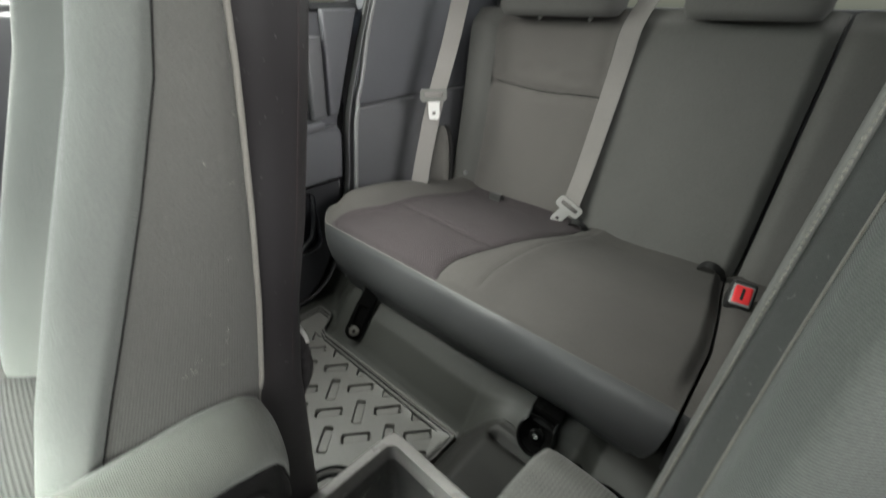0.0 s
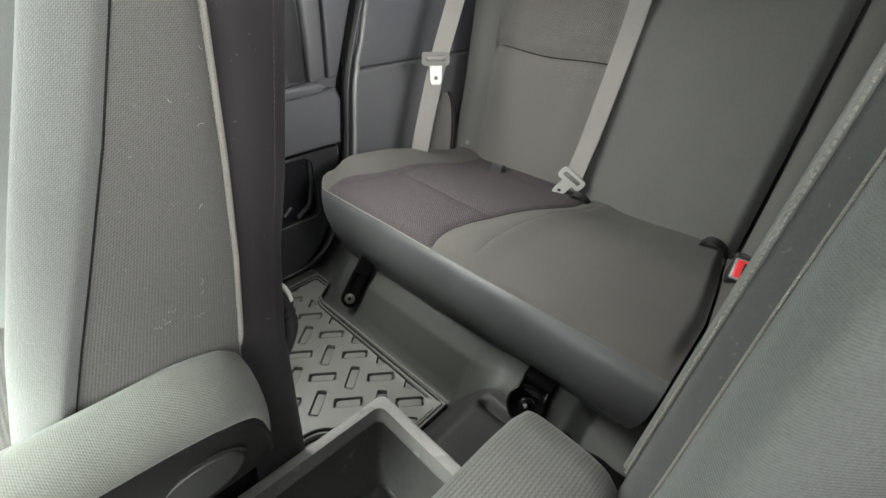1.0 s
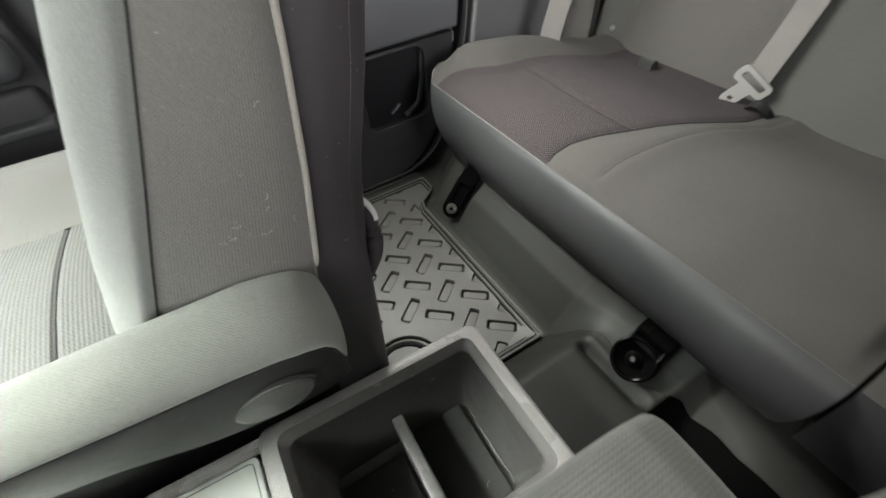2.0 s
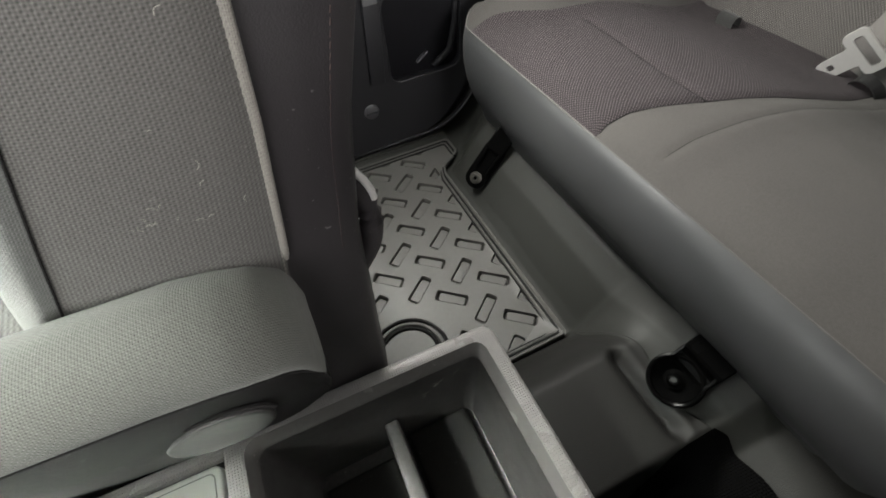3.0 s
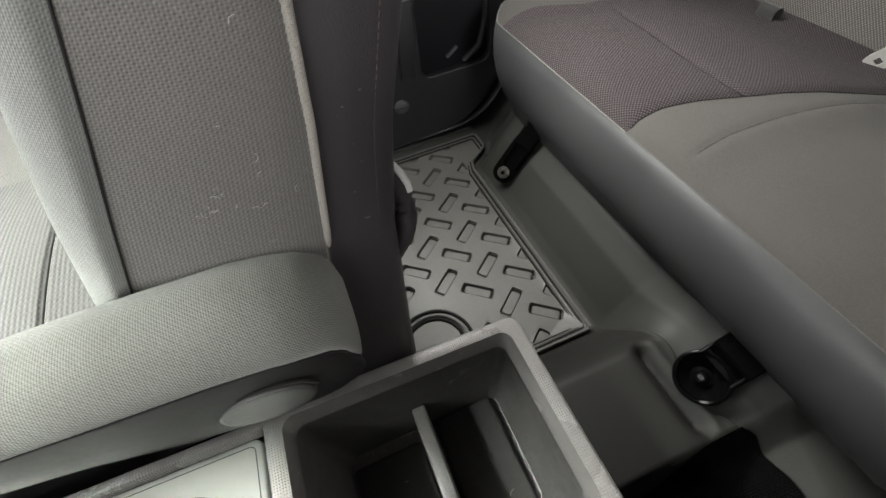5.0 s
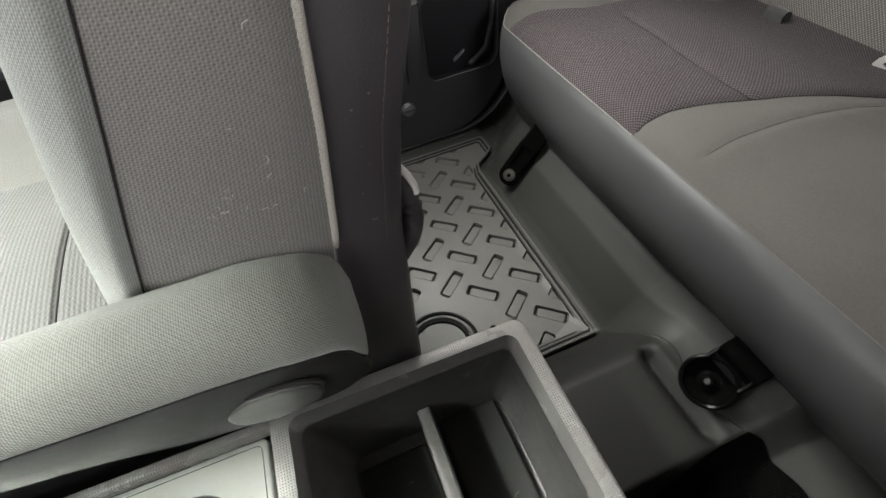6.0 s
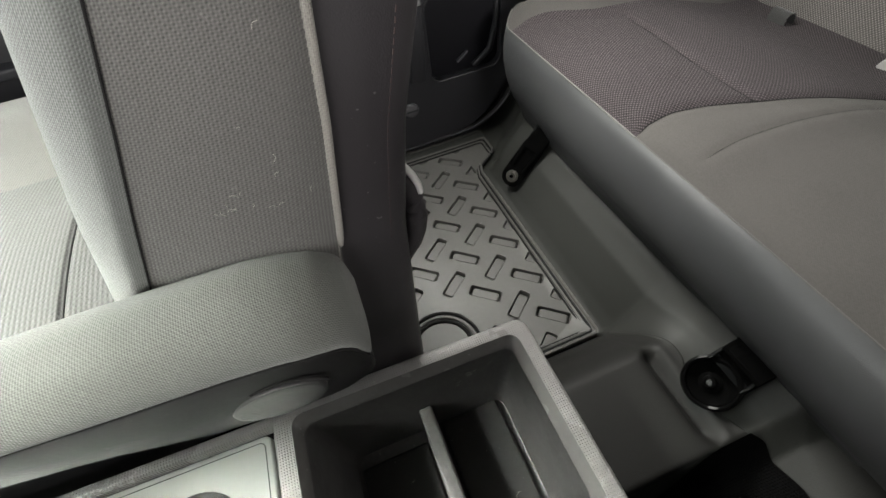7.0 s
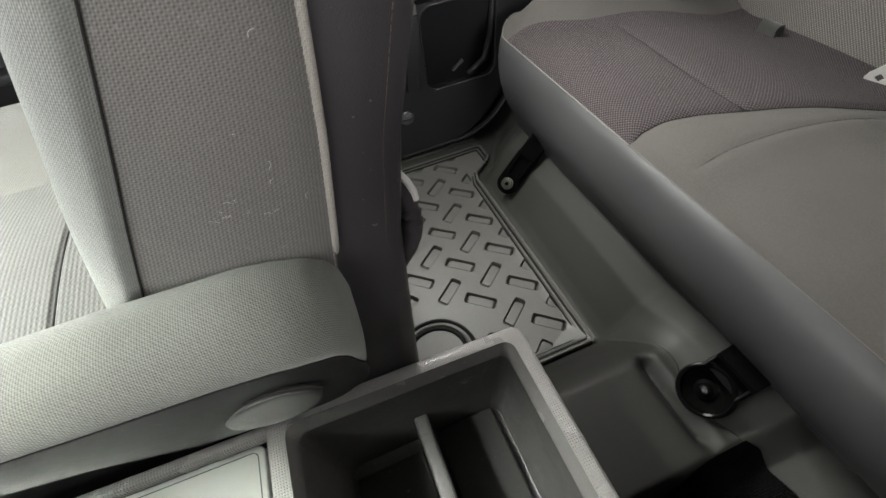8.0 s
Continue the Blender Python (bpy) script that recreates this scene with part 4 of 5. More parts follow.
Z_TOP = ((1.10, 0.455), (1.30, 0.470), (1.60, 0.467), (1.67, 0.463), (1.702, 0.456), (1.722, 0.443), (1.735, 0.425), (1.742, 0.400), (1.745, 0.375))
# the passenger cushion's top, its seam over the shield and the shield's lower edge
P_TOP = ((1.10, 0.478), (1.577, 0.477), (1.61, 0.476), (1.64, 0.475), (1.68, 0.4755), (1.70, 0.472), (1.718, 0.464), (1.728, 0.452), (1.733, 0.443), (1.736, 0.428), (1.7375, 0.405))
P_SEAM = ((1.10, 0.468), (1.466, 0.458), (1.536, 0.450), (1.59, 0.443), (1.65, 0.437), (1.684, 0.431), (1.703, 0.424), (1.717, 0.413), (1.726, 0.396), (1.733, 0.368), (1.7375, 0.345))
P_BASE = ((1.30, 0.440), (1.40, 0.430), (1.499, 0.404), (1.552, 0.386), (1.579, 0.371), (1.611, 0.355), (1.649, 0.345), (1.698, 0.342), (1.717, 0.338), (1.728, 0.330), (1.7375, 0.322))
Z_SHIELD = ((1.30, 0.40), (1.40, 0.37), (1.434, 0.345), (1.477, 0.300), (1.56, 0.250), (1.64, 0.236), (1.70, 0.246), (1.724, 0.262), (1.737, 0.284), (1.745, 0.318))


def front_seat(s, x_in, dy, dx_back, mid, label, round_from=1.690, flare=0.0, tilt=0.0):
    """A front seat; s points from the console to the door, x_in shifts it outwards, dy backwards, dx_back shifts its back alone."""
    seat = thing("front_seat", label, "seat", "front seats")

    def at(a, y, z, back=False):
        return Vector((s * (a + x_in + (dx_back + tilt * (z - 0.5) if back else 0.0)), y + dy, z))

    y_end = 1.7375 if s < 0 else 1.745

    def end_round(y):
        return 1 - math.sqrt(max(0.0, 1 - max(0.0, (y - round_from) / (y_end + 0.001 - round_from)) ** 2))

    def mir(a):
        return 2 * mid - a

    # back: strips between seams, each a loft over the heights
    zs = [0.34 + 0.64 * k / 46 for k in range(47)]

    def strip(name, f, n, material, text="", parent=seat, zs=zs):
        rows = [[at(a, y, z, True) for a, y, z in [(q.x, q.y, z) for q in spline([(a, y, 0) for a, y in f(z)], n)]] for z in zs]
        return part(name, loft(rows), material, parent, text)

    ys, yf, yn, yb = (lambda z, t=t: lerp_table(t, z) for t in (Y_STITCH, Y_SEAM, Y_NOSE, Y_BACK))
    F = 0.118 + flare
    if s > 0:
        yf = lambda z: lerp_table(Y_STITCH, z) + (0.38 - 0.15 * smooth(0.48, 0.65, z)) * (lerp_table(Y_SEAM, z) - lerp_table(Y_STITCH, z))  # noqa: E731
        yn = lambda z: 0.45 * lerp_table(Y_NOSE, z) + 0.55 * yf(z)  # noqa: E731
    edge = [0.107, 0.1015, 0.1045, F - 0.005] if s < 0 else [0.104, 0.1045, 0.108, F - 0.004]
    strip("side_panel", lambda z: [(edge[0], ys(z) - 0.001), (edge[1], ys(z) * 0.8 + yf(z) * 0.2), (edge[2], ys(z) * 0.5 + yf(z) * 0.5), (edge[3], ys(z) * 0.15 + yf(z) * 0.85), (F, yf(z))], 22, CLOTH_SIDE if s < 0 else DRIVER_SIDE_SHADED, "grey woven side panel with lint" if s < 0 else "smooth side panel coloured dark for shade")
    if s < 0:
        lobe = lambda z: [(F, yf(z)), (F - 0.001, yf(z) * 0.7 + yn(z) * 0.3), (F + 0.017, yn(z) + 0.008), (F + 0.040, yn(z)), (F + 0.062, yn(z) + 0.010), (0.205, yn(z) + 0.030), (0.222, yn(z) + 0.042)]  # noqa: E731
    else:
        lobe = lambda z: [(F, yf(z)), (F + 0.002, yf(z) * 0.55 + yn(z) * 0.45), (F + 0.008, yn(z) + 0.014), (F + 0.019, yn(z)), (F + 0.036, yn(z) + 0.005), (0.178, yn(z) + 0.022), (0.190, yn(z) + 0.034)]  # noqa: E731
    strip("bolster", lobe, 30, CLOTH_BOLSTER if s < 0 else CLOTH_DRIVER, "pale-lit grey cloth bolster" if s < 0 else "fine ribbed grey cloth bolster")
    c0, dc = (0.222, 0.042) if s < 0 else (0.190, 0.034)
    crease = lambda z: 0.012 * math.exp(-((z - 0.60) / 0.012) ** 2) - 0.008 * math.exp(-((z - 0.56) / 0.04) ** 2)  # noqa: E731
    strip("back_centre", lambda z: [(c0, yn(z) + dc), (c0 + 0.018, yn(z) + dc + 0.004 + crease(z)), (mid, yn(z) + 0.044 + crease(z)), (mir(0.24), yn(z) + 0.046 + crease(z)), (mir(0.222), yn(z) + 0.042)], 24, CLOTH_CENTRE, zs=[0.34 + 0.64 * k / 90 for k in range(91)])
    strip("bolster", lambda z: [(mir(0.222), yn(z) + 0.042), (mir(0.205), yn(z) + 0.030), (mir(0.180), yn(z) + 0.010), (mir(0.158), yn(z)), (mir(0.135), yn(z) + 0.008), (mir(0.117), yf(z) * 0.7 + yn(z) * 0.3), (mir(0.118), yf(z))], 20, CLOTH_BOLSTER)
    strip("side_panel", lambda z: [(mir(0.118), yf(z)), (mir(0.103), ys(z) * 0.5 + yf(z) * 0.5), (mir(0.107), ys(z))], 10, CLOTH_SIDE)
    strip("back_shell", lambda z: [(0.107, ys(z) - 0.001), (0.1085, ys(z) + 0.010), (0.110, ys(z) * 0.5 + yb(z) * 0.5), (0.116, yb(z) - 0.008), (0.132, yb(z) + 0.002), (0.19, yb(z) + 0.012), (mid, yb(z) + 0.016), (mir(0.19), yb(z) + 0.012), (mir(0.132), yb(z)), (mir(0.112), ys(z) * 0.5 + yb(z) * 0.5), (mir(0.107), ys(z) - 0.001)], 44, VINYL_BACK, "dark vinyl seat-back cover", zs=[0.17 + 0.81 * k / 60 for k in range(61)])
    # piping and seams
    zz = [(0.432 if s < 0 else 0.435) + 0.54 * k / 60 for k in range(61)]
    part("piping", tube([at(0.1045 + 0.006 * smooth(0.462, 0.438, z) if s < 0 else 0.1015, ys(z) - 0.001, z, True) for z in zz], 0.0024 if s < 0 else 0.0034, 8), SEAT_PIPING if s < 0 else DARK_PIPING, seat, "pale grey edge piping" if s < 0 else "")
    part("stitching", dashes([at(0.1048 if s < 0 else 0.1020, ys(z) - (0.0030 if s < 0 else 0.0048), z, True) for z in zz], 0.0026, 0.0014, 0.0007 if s < 0 else 0.0010, 5), SEAT_PIPING, seat, "pale thread stitches")
    part("seam", tube([at(F - 0.001, yf(z) + 0.0002, z, True) for z in zz], 0.0007 if s < 0 else 0.0009, 6), SEAM if s < 0 else SEAT_PIPING, seat)
    if s < 0:
        part("cover_stitching", dashes([at(0.1125, lerp_table(Y_BACK, z) - 0.016, z, True) for z in zz[::2]], 0.003, 0.002, 0.0005), COVER_THREAD, seat)
    top = [[at(a, y, 0.98 + dz, True) for a, y in ((0.118 + dx, yn(0.98) + 0.03 + dx * 0.5), (0.158 + dx * 0.5, yn(0.98) + dx * 0.8), (mid, yn(0.98) + 0.03), (mir(0.158 + dx * 0.5), yn(0.98) + dx * 0.8), (mir(0.118 + dx), yn(0.98) + 0.03), (mir(0.13), yb(0.98) - dx * 0.5), (mid, yb(0.98) + 0.014 - dx * 0.5), (0.13, yb(0.98) - dx * 0.5))] for dz, dx in ((-0.002, 0.0), (0.02, 0.012), (0.03, 0.035))]
    part("back_top", loft(top, closed=True, caps=True), CLOTH_BOLSTER, seat)
    # cushion
    seam_at = 1.500 if s < 0 else 1.528
    yc = [1.18 + 0.42 * k / 20 for k in range(20)] + [1.60 + (y_end - 1.60) * math.sin(math.pi / 2 * k / 30) for k in range(31)]

    low, base = (P_SEAM, P_BASE) if s < 0 else (Z_LOW, Z_SHIELD)

    def section(y):
        lo, hi = lerp_table(low, y), lerp_table(P_TOP if s < 0 else Z_TOP, y)
        r, d = end_round(y), hi - lo
        if s < 0:
            dip = 0.087 * (1 - 0.6 * r)
            pts = [(0.0435, lo), (0.0405, lo + 0.22 * d), (0.046, lo + 0.58 * d), (0.058, lo + 0.87 * d), (0.073, hi - 0.001), (0.088, hi - 0.001), (0.102, hi - 0.008 + 0.005 * r), (0.119, hi - 0.022 + 0.012 * r), (0.140, hi - 0.047 + 0.025 * r), (0.168, hi - dip)]
            return [(a + (0.150 - a) * 0.34 * r if a < 0.15 else a, z) for a, z in pts]
        dip = 0.046 * (1 - 0.6 * r)
        pts = [(0.072, lo), (0.064, lo + d * 0.3), (0.068, lo + d * 0.65), (0.074, lo + d * 0.94), (0.090, hi), (0.137, hi - 0.004), (0.154, hi - dip * 0.40), (0.168, hi - dip)]
        return [(a + (0.150 - a) * 0.34 * r if a < 0.15 else a, z) for a, z in pts]

    def tucked(y, z):
        """The rear end of the passenger cushion curls in towards its lower seam."""
        if s > 0:
            return y
        lo, hi = lerp_table(low, y), lerp_table(P_TOP, y)
        return y - 0.013 * end_round(y) * min(1.0, max(0.0, 1 - (z - lo) / (hi - lo))) ** 1.5

    rows = [[at(q.x, tucked(y, q.y), q.y) for q in spline([(a, z, 0) for a, z in section(y)], 24)] for y in yc]
    part("cushion_bolster", loft(rows), CLOTH_CUSHION_LIT if s < 0 else CLOTH_RIBBED, seat, "grey woven cushion bolster" if s < 0 else "finely ribbed grey cushion bolster")
    rows = []
    for y in yc:
        zc = section(y)[-1][1]
        rows.append([at(mir(q.x), y, zc + (q.y - zc) * (0.52 if s < 0 else 1.0)) for q in spline([(a, z, 0) for a, z in section(y)], 18)])
    part("cushion_bolster", loft(rows), CLOTH_SIDE, seat)
    rows = []
    for y in sorted(yc + [seam_at + 0.002 * q for q in range(-8, 9)]):
        zc = section(y)[-1][1]
        rows.append([at(0.168 + (mir(0.168) - 0.168) * j / 20, y, zc + 0.010 * math.sin(math.pi * j / 20) + groove(y - seam_at, 0.0035, 0.0026)) for j in range(21)])
    part("cushion_centre", loft(rows), CLOTH_CUSHION, seat, "ribbed pale grey cloth centre")
    zc = section(seam_at)[-1][1]
    part("seam", tube([at(0.168 + (mir(0.168) - 0.168) * j / 20, seam_at, zc + 0.010 * math.sin(math.pi * j / 20) - 0.0026) for j in range(21)], 0.0009, 6), SEAM, seat)
    front = [[at(q.x, 1.18, q.y) for q in spline([(a, z, 0) for a, z in section(1.18)] + [(mid, 0.42, 0)] + [(mir(a), z, 0) for a, z in section(1.18)[::-1]], 40)]]
    front += [[p + Vector((0, -0.03, -0.05)) for p in front[0]], [Vector((p.x, 1.19 + dy, 0.30)) for p in front[0]]]
    part("cushion_front", loft(front), CLOTH_BOLSTER, seat)
    # plastic shield with the round cover
    rows = []
    for k in range(40):
        y = 1.32 + (y_end - 1.32) * math.sin(math.pi / 2 * k / 39)
        lo, hi = lerp_table(base, y), lerp_table(low, y) + 0.002
        r = (0.036 if s < 0 else 0.024) * end_round(y)
        if s < 0:
            ring = ((0.062, hi), (0.0470, hi - 0.001), (0.0450, hi * 0.9 + lo * 0.1), (0.0450, hi * 0.5 + lo * 0.5), (0.0480, hi * 0.12 + lo * 0.88), (0.054, lo), (0.075, lo + 0.004))
        else:
            ring = ((0.090, hi), (0.076, hi - 0.001), (0.0745, hi * 0.9 + lo * 0.1), (0.076, hi * 0.5 + lo * 0.5), (0.080, hi * 0.1 + lo * 0.9), (0.088, lo), (0.105, lo + 0.004))
        rows.append([at(a + r, tucked(y, z), z) for a, z in ring])
    part("side_shield", loft(rows), SHIELD, seat, "black grained plastic side shield")
    edge_in, turn_in = (0.0430, 0.037) if s < 0 else (0.0725, 0.026)
    part("shield_seam", tube([at(edge_in + turn_in * end_round(y), tucked(y, lerp_table(low, y)), lerp_table(low, y) + 0.001) for y in np.linspace(1.25, y_end - 0.002, 60)], 0.0014, 6), SEAM, seat)
    if s < 0:
        m = Matrix.Translation(at(0.0445, 1.6635, 0.3850)) @ pose(0, 0, 0, 0, 90, 0) @ pose(0, 0, 0, 5, 0, 9) @ Matrix.Diagonal((0.62, 1, 1, 1))
        big = 0.034
    else:
        m = Matrix.Translation(at(0.0762, 1.634, 0.305)) @ pose(0, 0, 0, 0, -90, 0) @ Matrix.Diagonal((0.54, 1, 1, 1))
        big = 0.046
    part("recliner_cover", lathe([(big, -0.004), (big, 0.0012), (big - 0.0012, 0.0024), (big - 0.003, 0.0026), (big * 0.6, 0.0018), (0.001, 0.0016)], m, 40), DISC, seat, "round grey plastic cover")
    if s < 0:
        # dark arc paints the crescent of shade at the cover's edge
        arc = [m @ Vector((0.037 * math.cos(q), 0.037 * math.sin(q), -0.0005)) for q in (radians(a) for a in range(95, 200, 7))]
        part("recess_shade", tube(arc, 0.0016, 6), SEAM, seat)
    rnd = random.Random(5 if s < 0 else 6)
    bm = bmesh.new()
    for k in range(20):
        # most of it has gathered low on the panel
        z = rnd.gauss(0.513, 0.008) if k < 12 else rnd.uniform(0.46, 0.72)
        f = rnd.uniform(0.40, 0.74) if k < 12 else rnd.uniform(0.12, 0.9)
        y = ys(z) * f + yf(z) * (1 - f)
        a0 = rnd.uniform(0, 6.3)
        c = Vector((0.1020, y, z))
        size = rnd.uniform(0.0007, 0.0028)
        pts = [at(c.x - 0.0012, c.y + size * (math.cos(a0) * q + 0.5 * math.sin(a0) * q * q), c.z + size * (math.sin(a0) * q - 0.5 * math.cos(a0) * q * q), True) for q in (-1, -0.4, 0.2, 1)]
        one = tube(pts, 0.00016, 4)
        data = bpy.data.meshes.new("fibre")
        one.to_mesh(data)
        one.free()
        bm.from_mesh(data)
        bpy.data.meshes.remove(data)
    part("lint", bm, THREAD, seat, "pale lint fibres")["kind"] = "stuff"
    # frame, rails and the recline lever at the outer rear edge
    part("seat_frame", box(*[v for v in (min(at(0.12, 0, 0).x, at(mir(0.12), 0, 0).x), 1.25 + dy, 0.20, max(at(0.12, 0, 0).x, at(mir(0.12), 0, 0).x), 1.72 + dy, 0.36)], 0.01), SEAL, seat)
    for a in (0.14, mir(0.14)):
        xx = at(a, 0, 0).x
        part("rail", box(xx - 0.018, 1.15 + dy, -0.004, xx + 0.018, 1.78 + dy, 0.035, 0.003), BLACK_STEEL, seat)
        part("rail_leg", box(xx - 0.012, 1.45 + dy, 0.03, xx + 0.012, 1.60 + dy, 0.22, 0.003), BLACK_STEEL, seat)
    lev = spline([at(0.145, 1.784, 0.464, True), at(0.146, 1.799, 0.447, True), at(0.146, 1.804, 0.415, True), at(0.146, 1.798, 0.388, True), at(0.145, 1.778, 0.360, True)], 14)
    part("lever", tube(lev, 0.010, 8), VINYL_BACK, seat)
    # the dark lever's highlight, added as a bright strip
    part("lever_highlight", tube([at(0.140, 1.7990, 0.470, True), at(0.140, 1.8050, 0.458, True), at(0.140, 1.8085, 0.446, True), at(0.140, 1.8090, 0.438, True)], 0.0030, 8), CHROME, seat, "bright strip for the lever's highlight")
    return seat


front_seat(-1, 0.0, 0.0, 0.0, 0.284, "grey woven cloth front passenger seat with dark vinyl back")
front_seat(1, 0.055, 0.155, 0.058, 0.30, "grey woven cloth driver seat with grey edge piping", 1.722, 0.002, 0.05)


# ---- centre console ----
def rim_z(y):
    return 0.222 + (1.89 - y) * 0.075


def console():
    c = thing("centre_console", "dark grained plastic centre console with an open storage bin", "console")

    def wide(x, y):
        """The bin opens out towards the front on the driver's side."""
        return x + 0.009 * max(0.0, x / 0.109) * smooth(1.90, 1.70, y)

    def ring(x0, y0, x1, y1, r, dz):
        return [(wide(x, y), y, rim_z(y) + dz) for x, y in rounded_rect(x0, y0, x1, y1, r, 6)]

    def flat(x0, y0, x1, y1, r, z):
        return [(wide(x, y), y, z) for x, y in rounded_rect(x0, y0, x1, y1, r, 6)]

    y0, y1 = 1.615, 1.896
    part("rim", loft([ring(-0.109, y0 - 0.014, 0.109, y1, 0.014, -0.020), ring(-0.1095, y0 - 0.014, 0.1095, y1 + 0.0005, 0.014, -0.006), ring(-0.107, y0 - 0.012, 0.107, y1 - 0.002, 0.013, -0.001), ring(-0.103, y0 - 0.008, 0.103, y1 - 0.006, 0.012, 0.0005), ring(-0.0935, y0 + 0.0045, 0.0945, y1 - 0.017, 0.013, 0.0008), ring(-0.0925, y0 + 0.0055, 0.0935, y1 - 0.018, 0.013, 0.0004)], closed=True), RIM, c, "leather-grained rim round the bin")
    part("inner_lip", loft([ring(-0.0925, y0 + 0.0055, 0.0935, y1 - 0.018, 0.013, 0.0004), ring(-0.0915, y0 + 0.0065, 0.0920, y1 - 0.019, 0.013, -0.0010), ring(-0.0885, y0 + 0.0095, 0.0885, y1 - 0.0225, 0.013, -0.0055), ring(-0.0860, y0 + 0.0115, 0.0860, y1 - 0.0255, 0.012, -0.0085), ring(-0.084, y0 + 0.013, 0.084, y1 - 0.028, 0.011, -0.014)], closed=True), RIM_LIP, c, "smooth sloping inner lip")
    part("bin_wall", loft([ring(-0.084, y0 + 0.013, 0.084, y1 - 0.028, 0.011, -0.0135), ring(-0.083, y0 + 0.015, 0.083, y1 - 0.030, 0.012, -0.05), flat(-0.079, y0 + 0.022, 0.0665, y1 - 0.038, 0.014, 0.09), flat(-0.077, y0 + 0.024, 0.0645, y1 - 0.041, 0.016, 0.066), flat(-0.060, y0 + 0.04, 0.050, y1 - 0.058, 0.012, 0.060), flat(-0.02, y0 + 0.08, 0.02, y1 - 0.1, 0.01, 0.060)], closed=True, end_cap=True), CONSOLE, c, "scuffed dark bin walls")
    part("body", loft([flat(-0.104, 1.20, 0.104, y1 - 0.006, 0.02, -0.004), flat(-0.105, 1.20, 0.105, y1 - 0.005, 0.02, 0.10), ring(-0.106, 1.20, 0.106, y1 - 0.003, 0.016, -0.018)], closed=True), CONSOLE, c)
    part("divider", box(-0.078, 1.742, 0.058, 0.072, 1.759, 0.150, 0.003), CONSOLE, c, "bin divider wall")
    part("liner", box(-0.0755, 1.7625, 0.058, 0.0670, 1.846, 0.0745, 0.004), BIN_LINER, c)
    part("liner", box(-0.0600, 1.645, 0.058, 0.0700, 1.7385, 0.074, 0.004), BIN_LINER, c)
    rnd = random.Random(11)
    bm = bmesh.new()
    for k in range(12):
        if k < 9:
            at_, plane = Vector((-0.0815, rnd.uniform(1.79, 1.84), rnd.uniform(0.165, 0.195))), (Vector((0, 1, 0)), Vector((0.06, 0, 1)))
        else:
            at_, plane = Vector((rnd.uniform(-0.05, 0.04), rnd.uniform(1.67, 1.82), 0.0745)), (Vector((1, 0, 0)), Vector((0, 1, 0)))
        a0, size = rnd.uniform(0, 6.3), rnd.uniform(0.002, 0.006)
        add_tube(bm, [at_ + plane[0] * (size * (math.cos(a0) * q - 0.4 * math.sin(a0) * q * q)) + plane[1] * (size * (math.sin(a0) * q + 0.4 * math.cos(a0) * q * q)) for q in (-1, -0.3, 0.3, 1)], 0.00022)
    part("lint", bm, THREAD, c, "pale lint fibres in the bin")["kind"] = "stuff"
    # tray panel in front of the bin
    def tray_z(y):
        return rim_z(y) - 0.004

    part("side_ledge", loft([[(x, y, rim_z(y) + dz) for y in np.linspace(1.20, 1.606, 20)] for x, dz in ((-0.1025, -0.03), (-0.103, -0.006), (-0.1005, -0.001), (-0.094, -0.001), (-0.090, -0.004), (-0.089, -0.014))]), RIM, c)
    part("side_ledge", loft([[(-x, y, rim_z(y) + dz) for y in np.linspace(1.20, 1.606, 20)] for x, dz in ((-0.1025, -0.03), (-0.103, -0.006), (-0.1005, -0.001), (-0.094, -0.001), (-0.090, -0.004), (-0.089, -0.014))]), RIM, c)
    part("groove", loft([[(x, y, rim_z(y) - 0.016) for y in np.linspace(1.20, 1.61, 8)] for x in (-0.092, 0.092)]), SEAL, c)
    panel = rounded_rect(-0.0855, 1.21, 0.0855, 1.5985, 0.008, 4)
    bm = slab(panel, 0.012, "z", 0.002, 2)
    for v in bm.verts:
        v.co.z += tray_z(v.co.y) - 0.012
    part("tray_panel", bm, SILVER, c, "satin silver tray panel")
    inlay = [(x, y, tray_z(y) + 0.0001) for x, y in rounded_rect(-0.0795, 1.216, 0.0795, 1.5925, 0.006, 4)]
    part("tray_groove", tube(inlay, 0.0005, 5, closed=True), DISC, c)
    hole = pose(-0.010, 1.523, tray_z(1.523) - 0.001, math.degrees(math.atan(-0.075)))
    part("cup_ring", lathe([(0.040, 0.0005), (0.042, 0.003), (0.0455, 0.003), (0.047, 0.0005)], hole, 40), DISC, c, "dark cup holder ring")
    part("cup_well", lathe([(0.0405, 0.0016), (0.036, 0.0018), (0.001, 0.0018)], hole, 32), SEAL, c)
    return c


console()


# ---- rubber floor mat ----
MAT_EDGE = [(-0.120, 1.42), (-0.120, 2.056), (-0.126, 2.062), (-0.585, 2.060), (-0.610, 2.068), (-0.640, 2.112), (-0.652, 2.118), (-0.694, 2.118), (-0.698, 2.112), (-0.698, 1.42)]
MAT_FIELD = ((-0.680, -0.144), (1.46, 2.044))
RING_X, RING_Y = -0.208, 1.812


def clipped(poly, axis, limit, sign):
    """A convex outline cut off at a line."""
    out = []
    for p, q in zip(poly, poly[1:] + poly[:1]):
        dp, dq = sign * (limit - p[axis]), sign * (limit - q[axis])
        if dp >= 0:
            out.append(p)
        if dp * dq < 0:
            k = dp / (dp - dq)
            out.append((p[0] + (q[0] - p[0]) * k, p[1] + (q[1] - p[1]) * k))
    return out


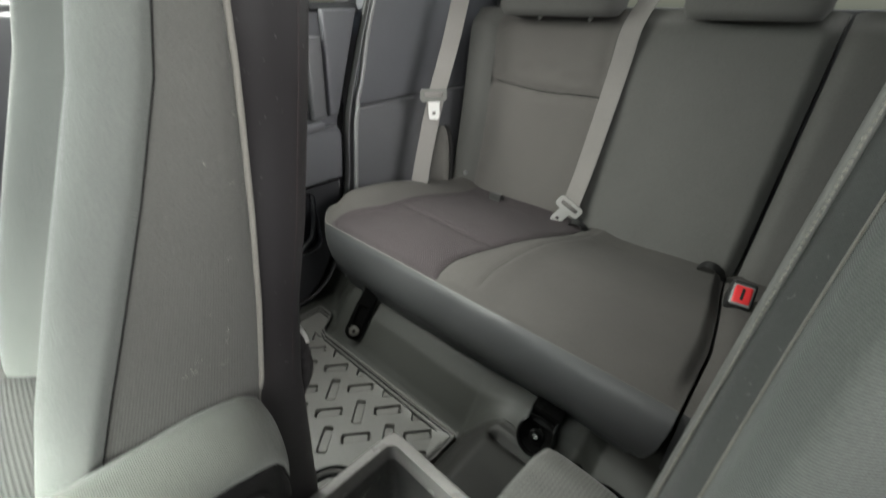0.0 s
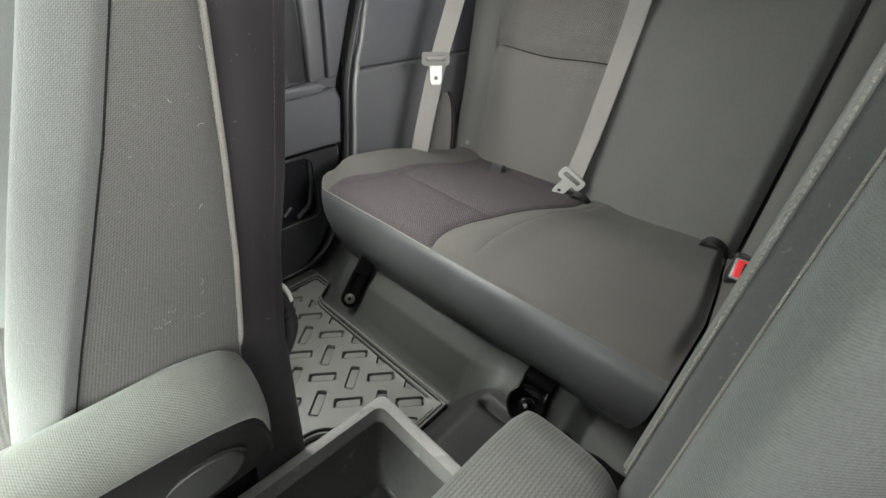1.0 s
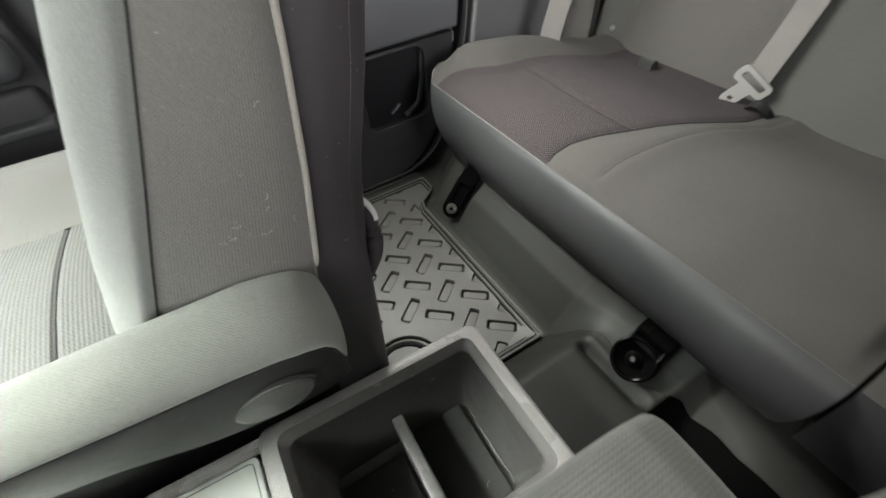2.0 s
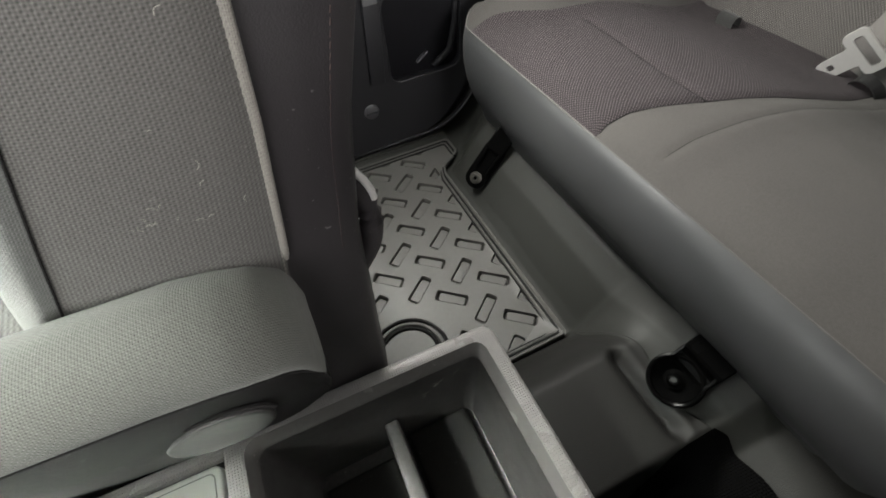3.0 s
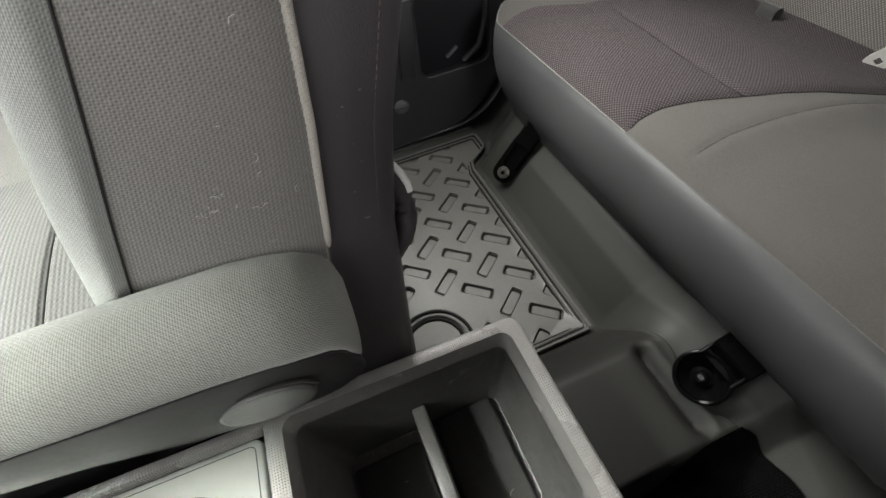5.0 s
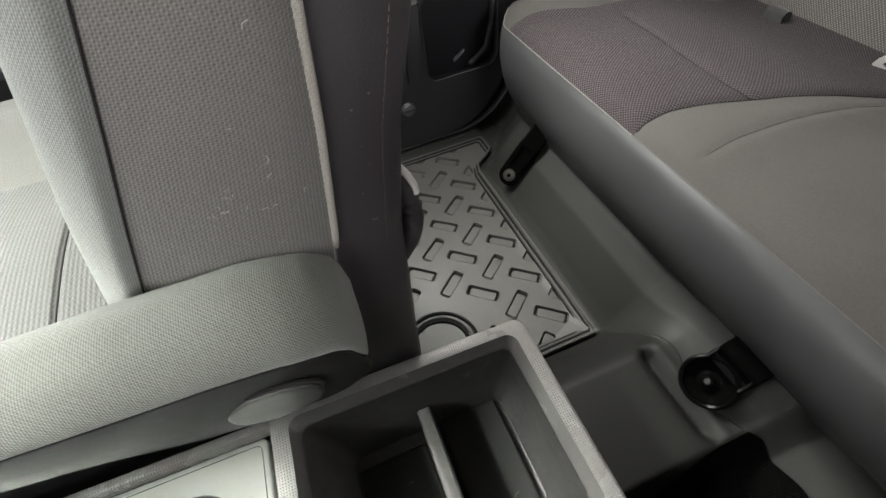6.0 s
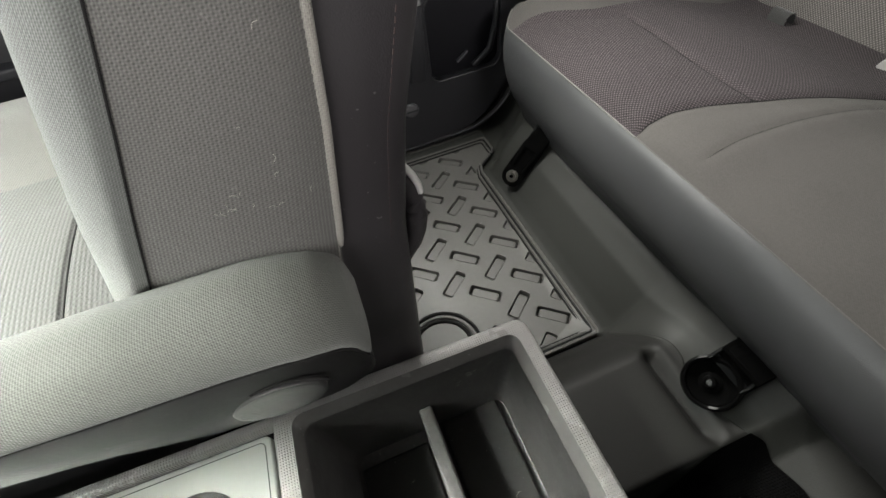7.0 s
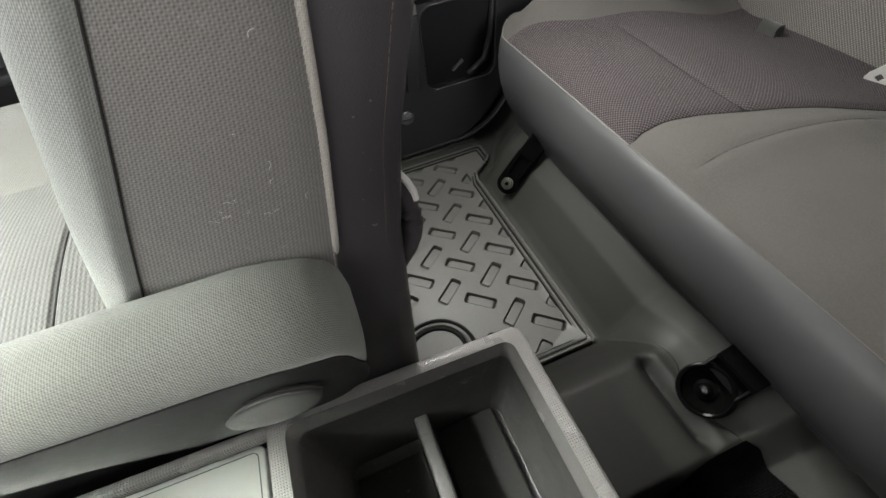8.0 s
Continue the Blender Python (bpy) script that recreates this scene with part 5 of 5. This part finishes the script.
def pocket_outlines():
    """The tread's pockets, by their place; those at the border are cut short."""
    bar = rounded_rect(-0.0295, -0.0105, 0.0295, 0.0105, 0.0042, 2)
    whole, cut = [], []
    for turn, x0, y0 in ((50, -0.369, 1.921), (-51, -0.412, 1.876)):
        c, s = math.cos(radians(turn)), math.sin(radians(turn))
        shape = [(a * c - b * s, a * s + b * c) for a, b in bar]
        for i in range(-4, 4):
            for j in range(-6, 4):
                x, y = x0 + 0.0925 * i - 0.0025 * j, y0 + 0.0880 * j + 0.002 * i
                poly = [(x + a, y + b) for a, b in shape]
                kept = poly
                for axis, (lo, hi) in enumerate(MAT_FIELD):
                    kept = clipped(clipped(kept, axis, hi, 1), axis, lo, -1) if kept else kept
                if len(kept) < 3 or min(math.hypot(a - RING_X, b - RING_Y) for a, b in kept) < 0.071:
                    continue
                if len(kept) == len(poly) and kept == poly:
                    whole.append((turn, x, y, shape))
                elif max(a for a, _ in kept) - min(a for a, _ in kept) > 0.010:
                    cut.append(kept)
    return whole, cut


def pocket(poly, depth=0.0095):
    """The walls and floor of one pocket, open at the top."""
    cx, cy = sum(a for a, _ in poly) / len(poly), sum(b for _, b in poly) / len(poly)

    def ring(k, z):
        return [(cx + (a - cx) * k, cy + (b - cy) * k, z) for a, b in poly]

    return loft([ring(1.07, 0.0002), ring(1.03, 0.0011), ring(0.985, 0.0), ring(0.955, -depth), ring(0.88, -depth), ring(0.80, -0.0045), ring(0.3, -0.0040)], closed=True, end_cap=True)


def climb(x):
    """The mat turns up where it meets the tunnel."""
    return 0.013 * smooth(-0.146, -0.122, x)


def floor_mat():
    mat = thing("floor_mat", "dark moulded rubber floor mat with sunken bar tread", "floor mat")
    whole, cut = pocket_outlines()
    top = 0.0035
    bm = bmesh.new()
    loops = [MAT_EDGE] + [[(x + a, y + b) for a, b in shape] for _, x, y, shape in whole] + cut
    edges = []
    for outline in loops:
        vs = [bm.verts.new((a, b, top + climb(a))) for a, b in outline]
        edges += [bm.edges.new((vs[i], vs[(i + 1) % len(vs)])) for i in range(len(vs))]
    bmesh.ops.triangle_fill(bm, use_beauty=True, edges=edges)
    n = len(MAT_EDGE)
    rim = [[(a, b, top + climb(a)) for a, b in MAT_EDGE], [(a, b, -0.004) for a, b in MAT_EDGE]]
    vs = [[bm.verts.new(p) for p in row] for row in rim]
    for i in range(n):
        bm.faces.new((vs[0][i], vs[0][(i + 1) % n], vs[1][(i + 1) % n], vs[1][i]))
    bmesh.ops.remove_doubles(bm, verts=bm.verts, dist=1e-6)
    bmesh.ops.recalc_face_normals(bm, faces=bm.faces)
    part("sheet", bm, MAT_RUBBER, mat)

    def inset(d):
        mid = Vector((-0.42, 1.75, 0))
        return [Vector((a + math.copysign(d, mid.x - a), b + math.copysign(d, mid.y - b), 0)) for a, b in MAT_EDGE]

    # the dark tubes put the shade of the border's grooves into colour
    for d, r, m_ in ((0.003, 0.0034, MAT_RUBBER), (0.0085, 0.0026, MAT_DARK_LINE), (0.0135, 0.0024, MAT_RUBBER), (0.0175, 0.0020, MAT_DARK_LINE)):
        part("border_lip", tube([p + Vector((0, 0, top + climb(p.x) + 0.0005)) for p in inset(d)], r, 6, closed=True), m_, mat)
    for rad, r, m_ in ((0.066, 0.0034, MAT_DARK_LINE), (0.0575, 0.0032, MAT_RUBBER), (0.050, 0.0036, MAT_DARK_LINE)):
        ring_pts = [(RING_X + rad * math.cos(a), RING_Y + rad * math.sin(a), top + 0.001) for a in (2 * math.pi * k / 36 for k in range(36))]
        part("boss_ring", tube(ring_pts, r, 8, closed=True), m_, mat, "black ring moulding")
    shared = {turn: mesh_of("tread_pocket", pocket(shape), MAT_RUBBER) for turn, _, _, shape in whole}
    for turn, x, y, _ in whole:
        bar = new("tread_pocket", shared[turn])
        bar.location, bar.parent = (x, y, top), mat
    for poly in cut:
        part("tread_pocket", moved(pocket(poly), Matrix.Translation((0, 0, top))), MAT_RUBBER, mat)
    return mat


floor_mat()
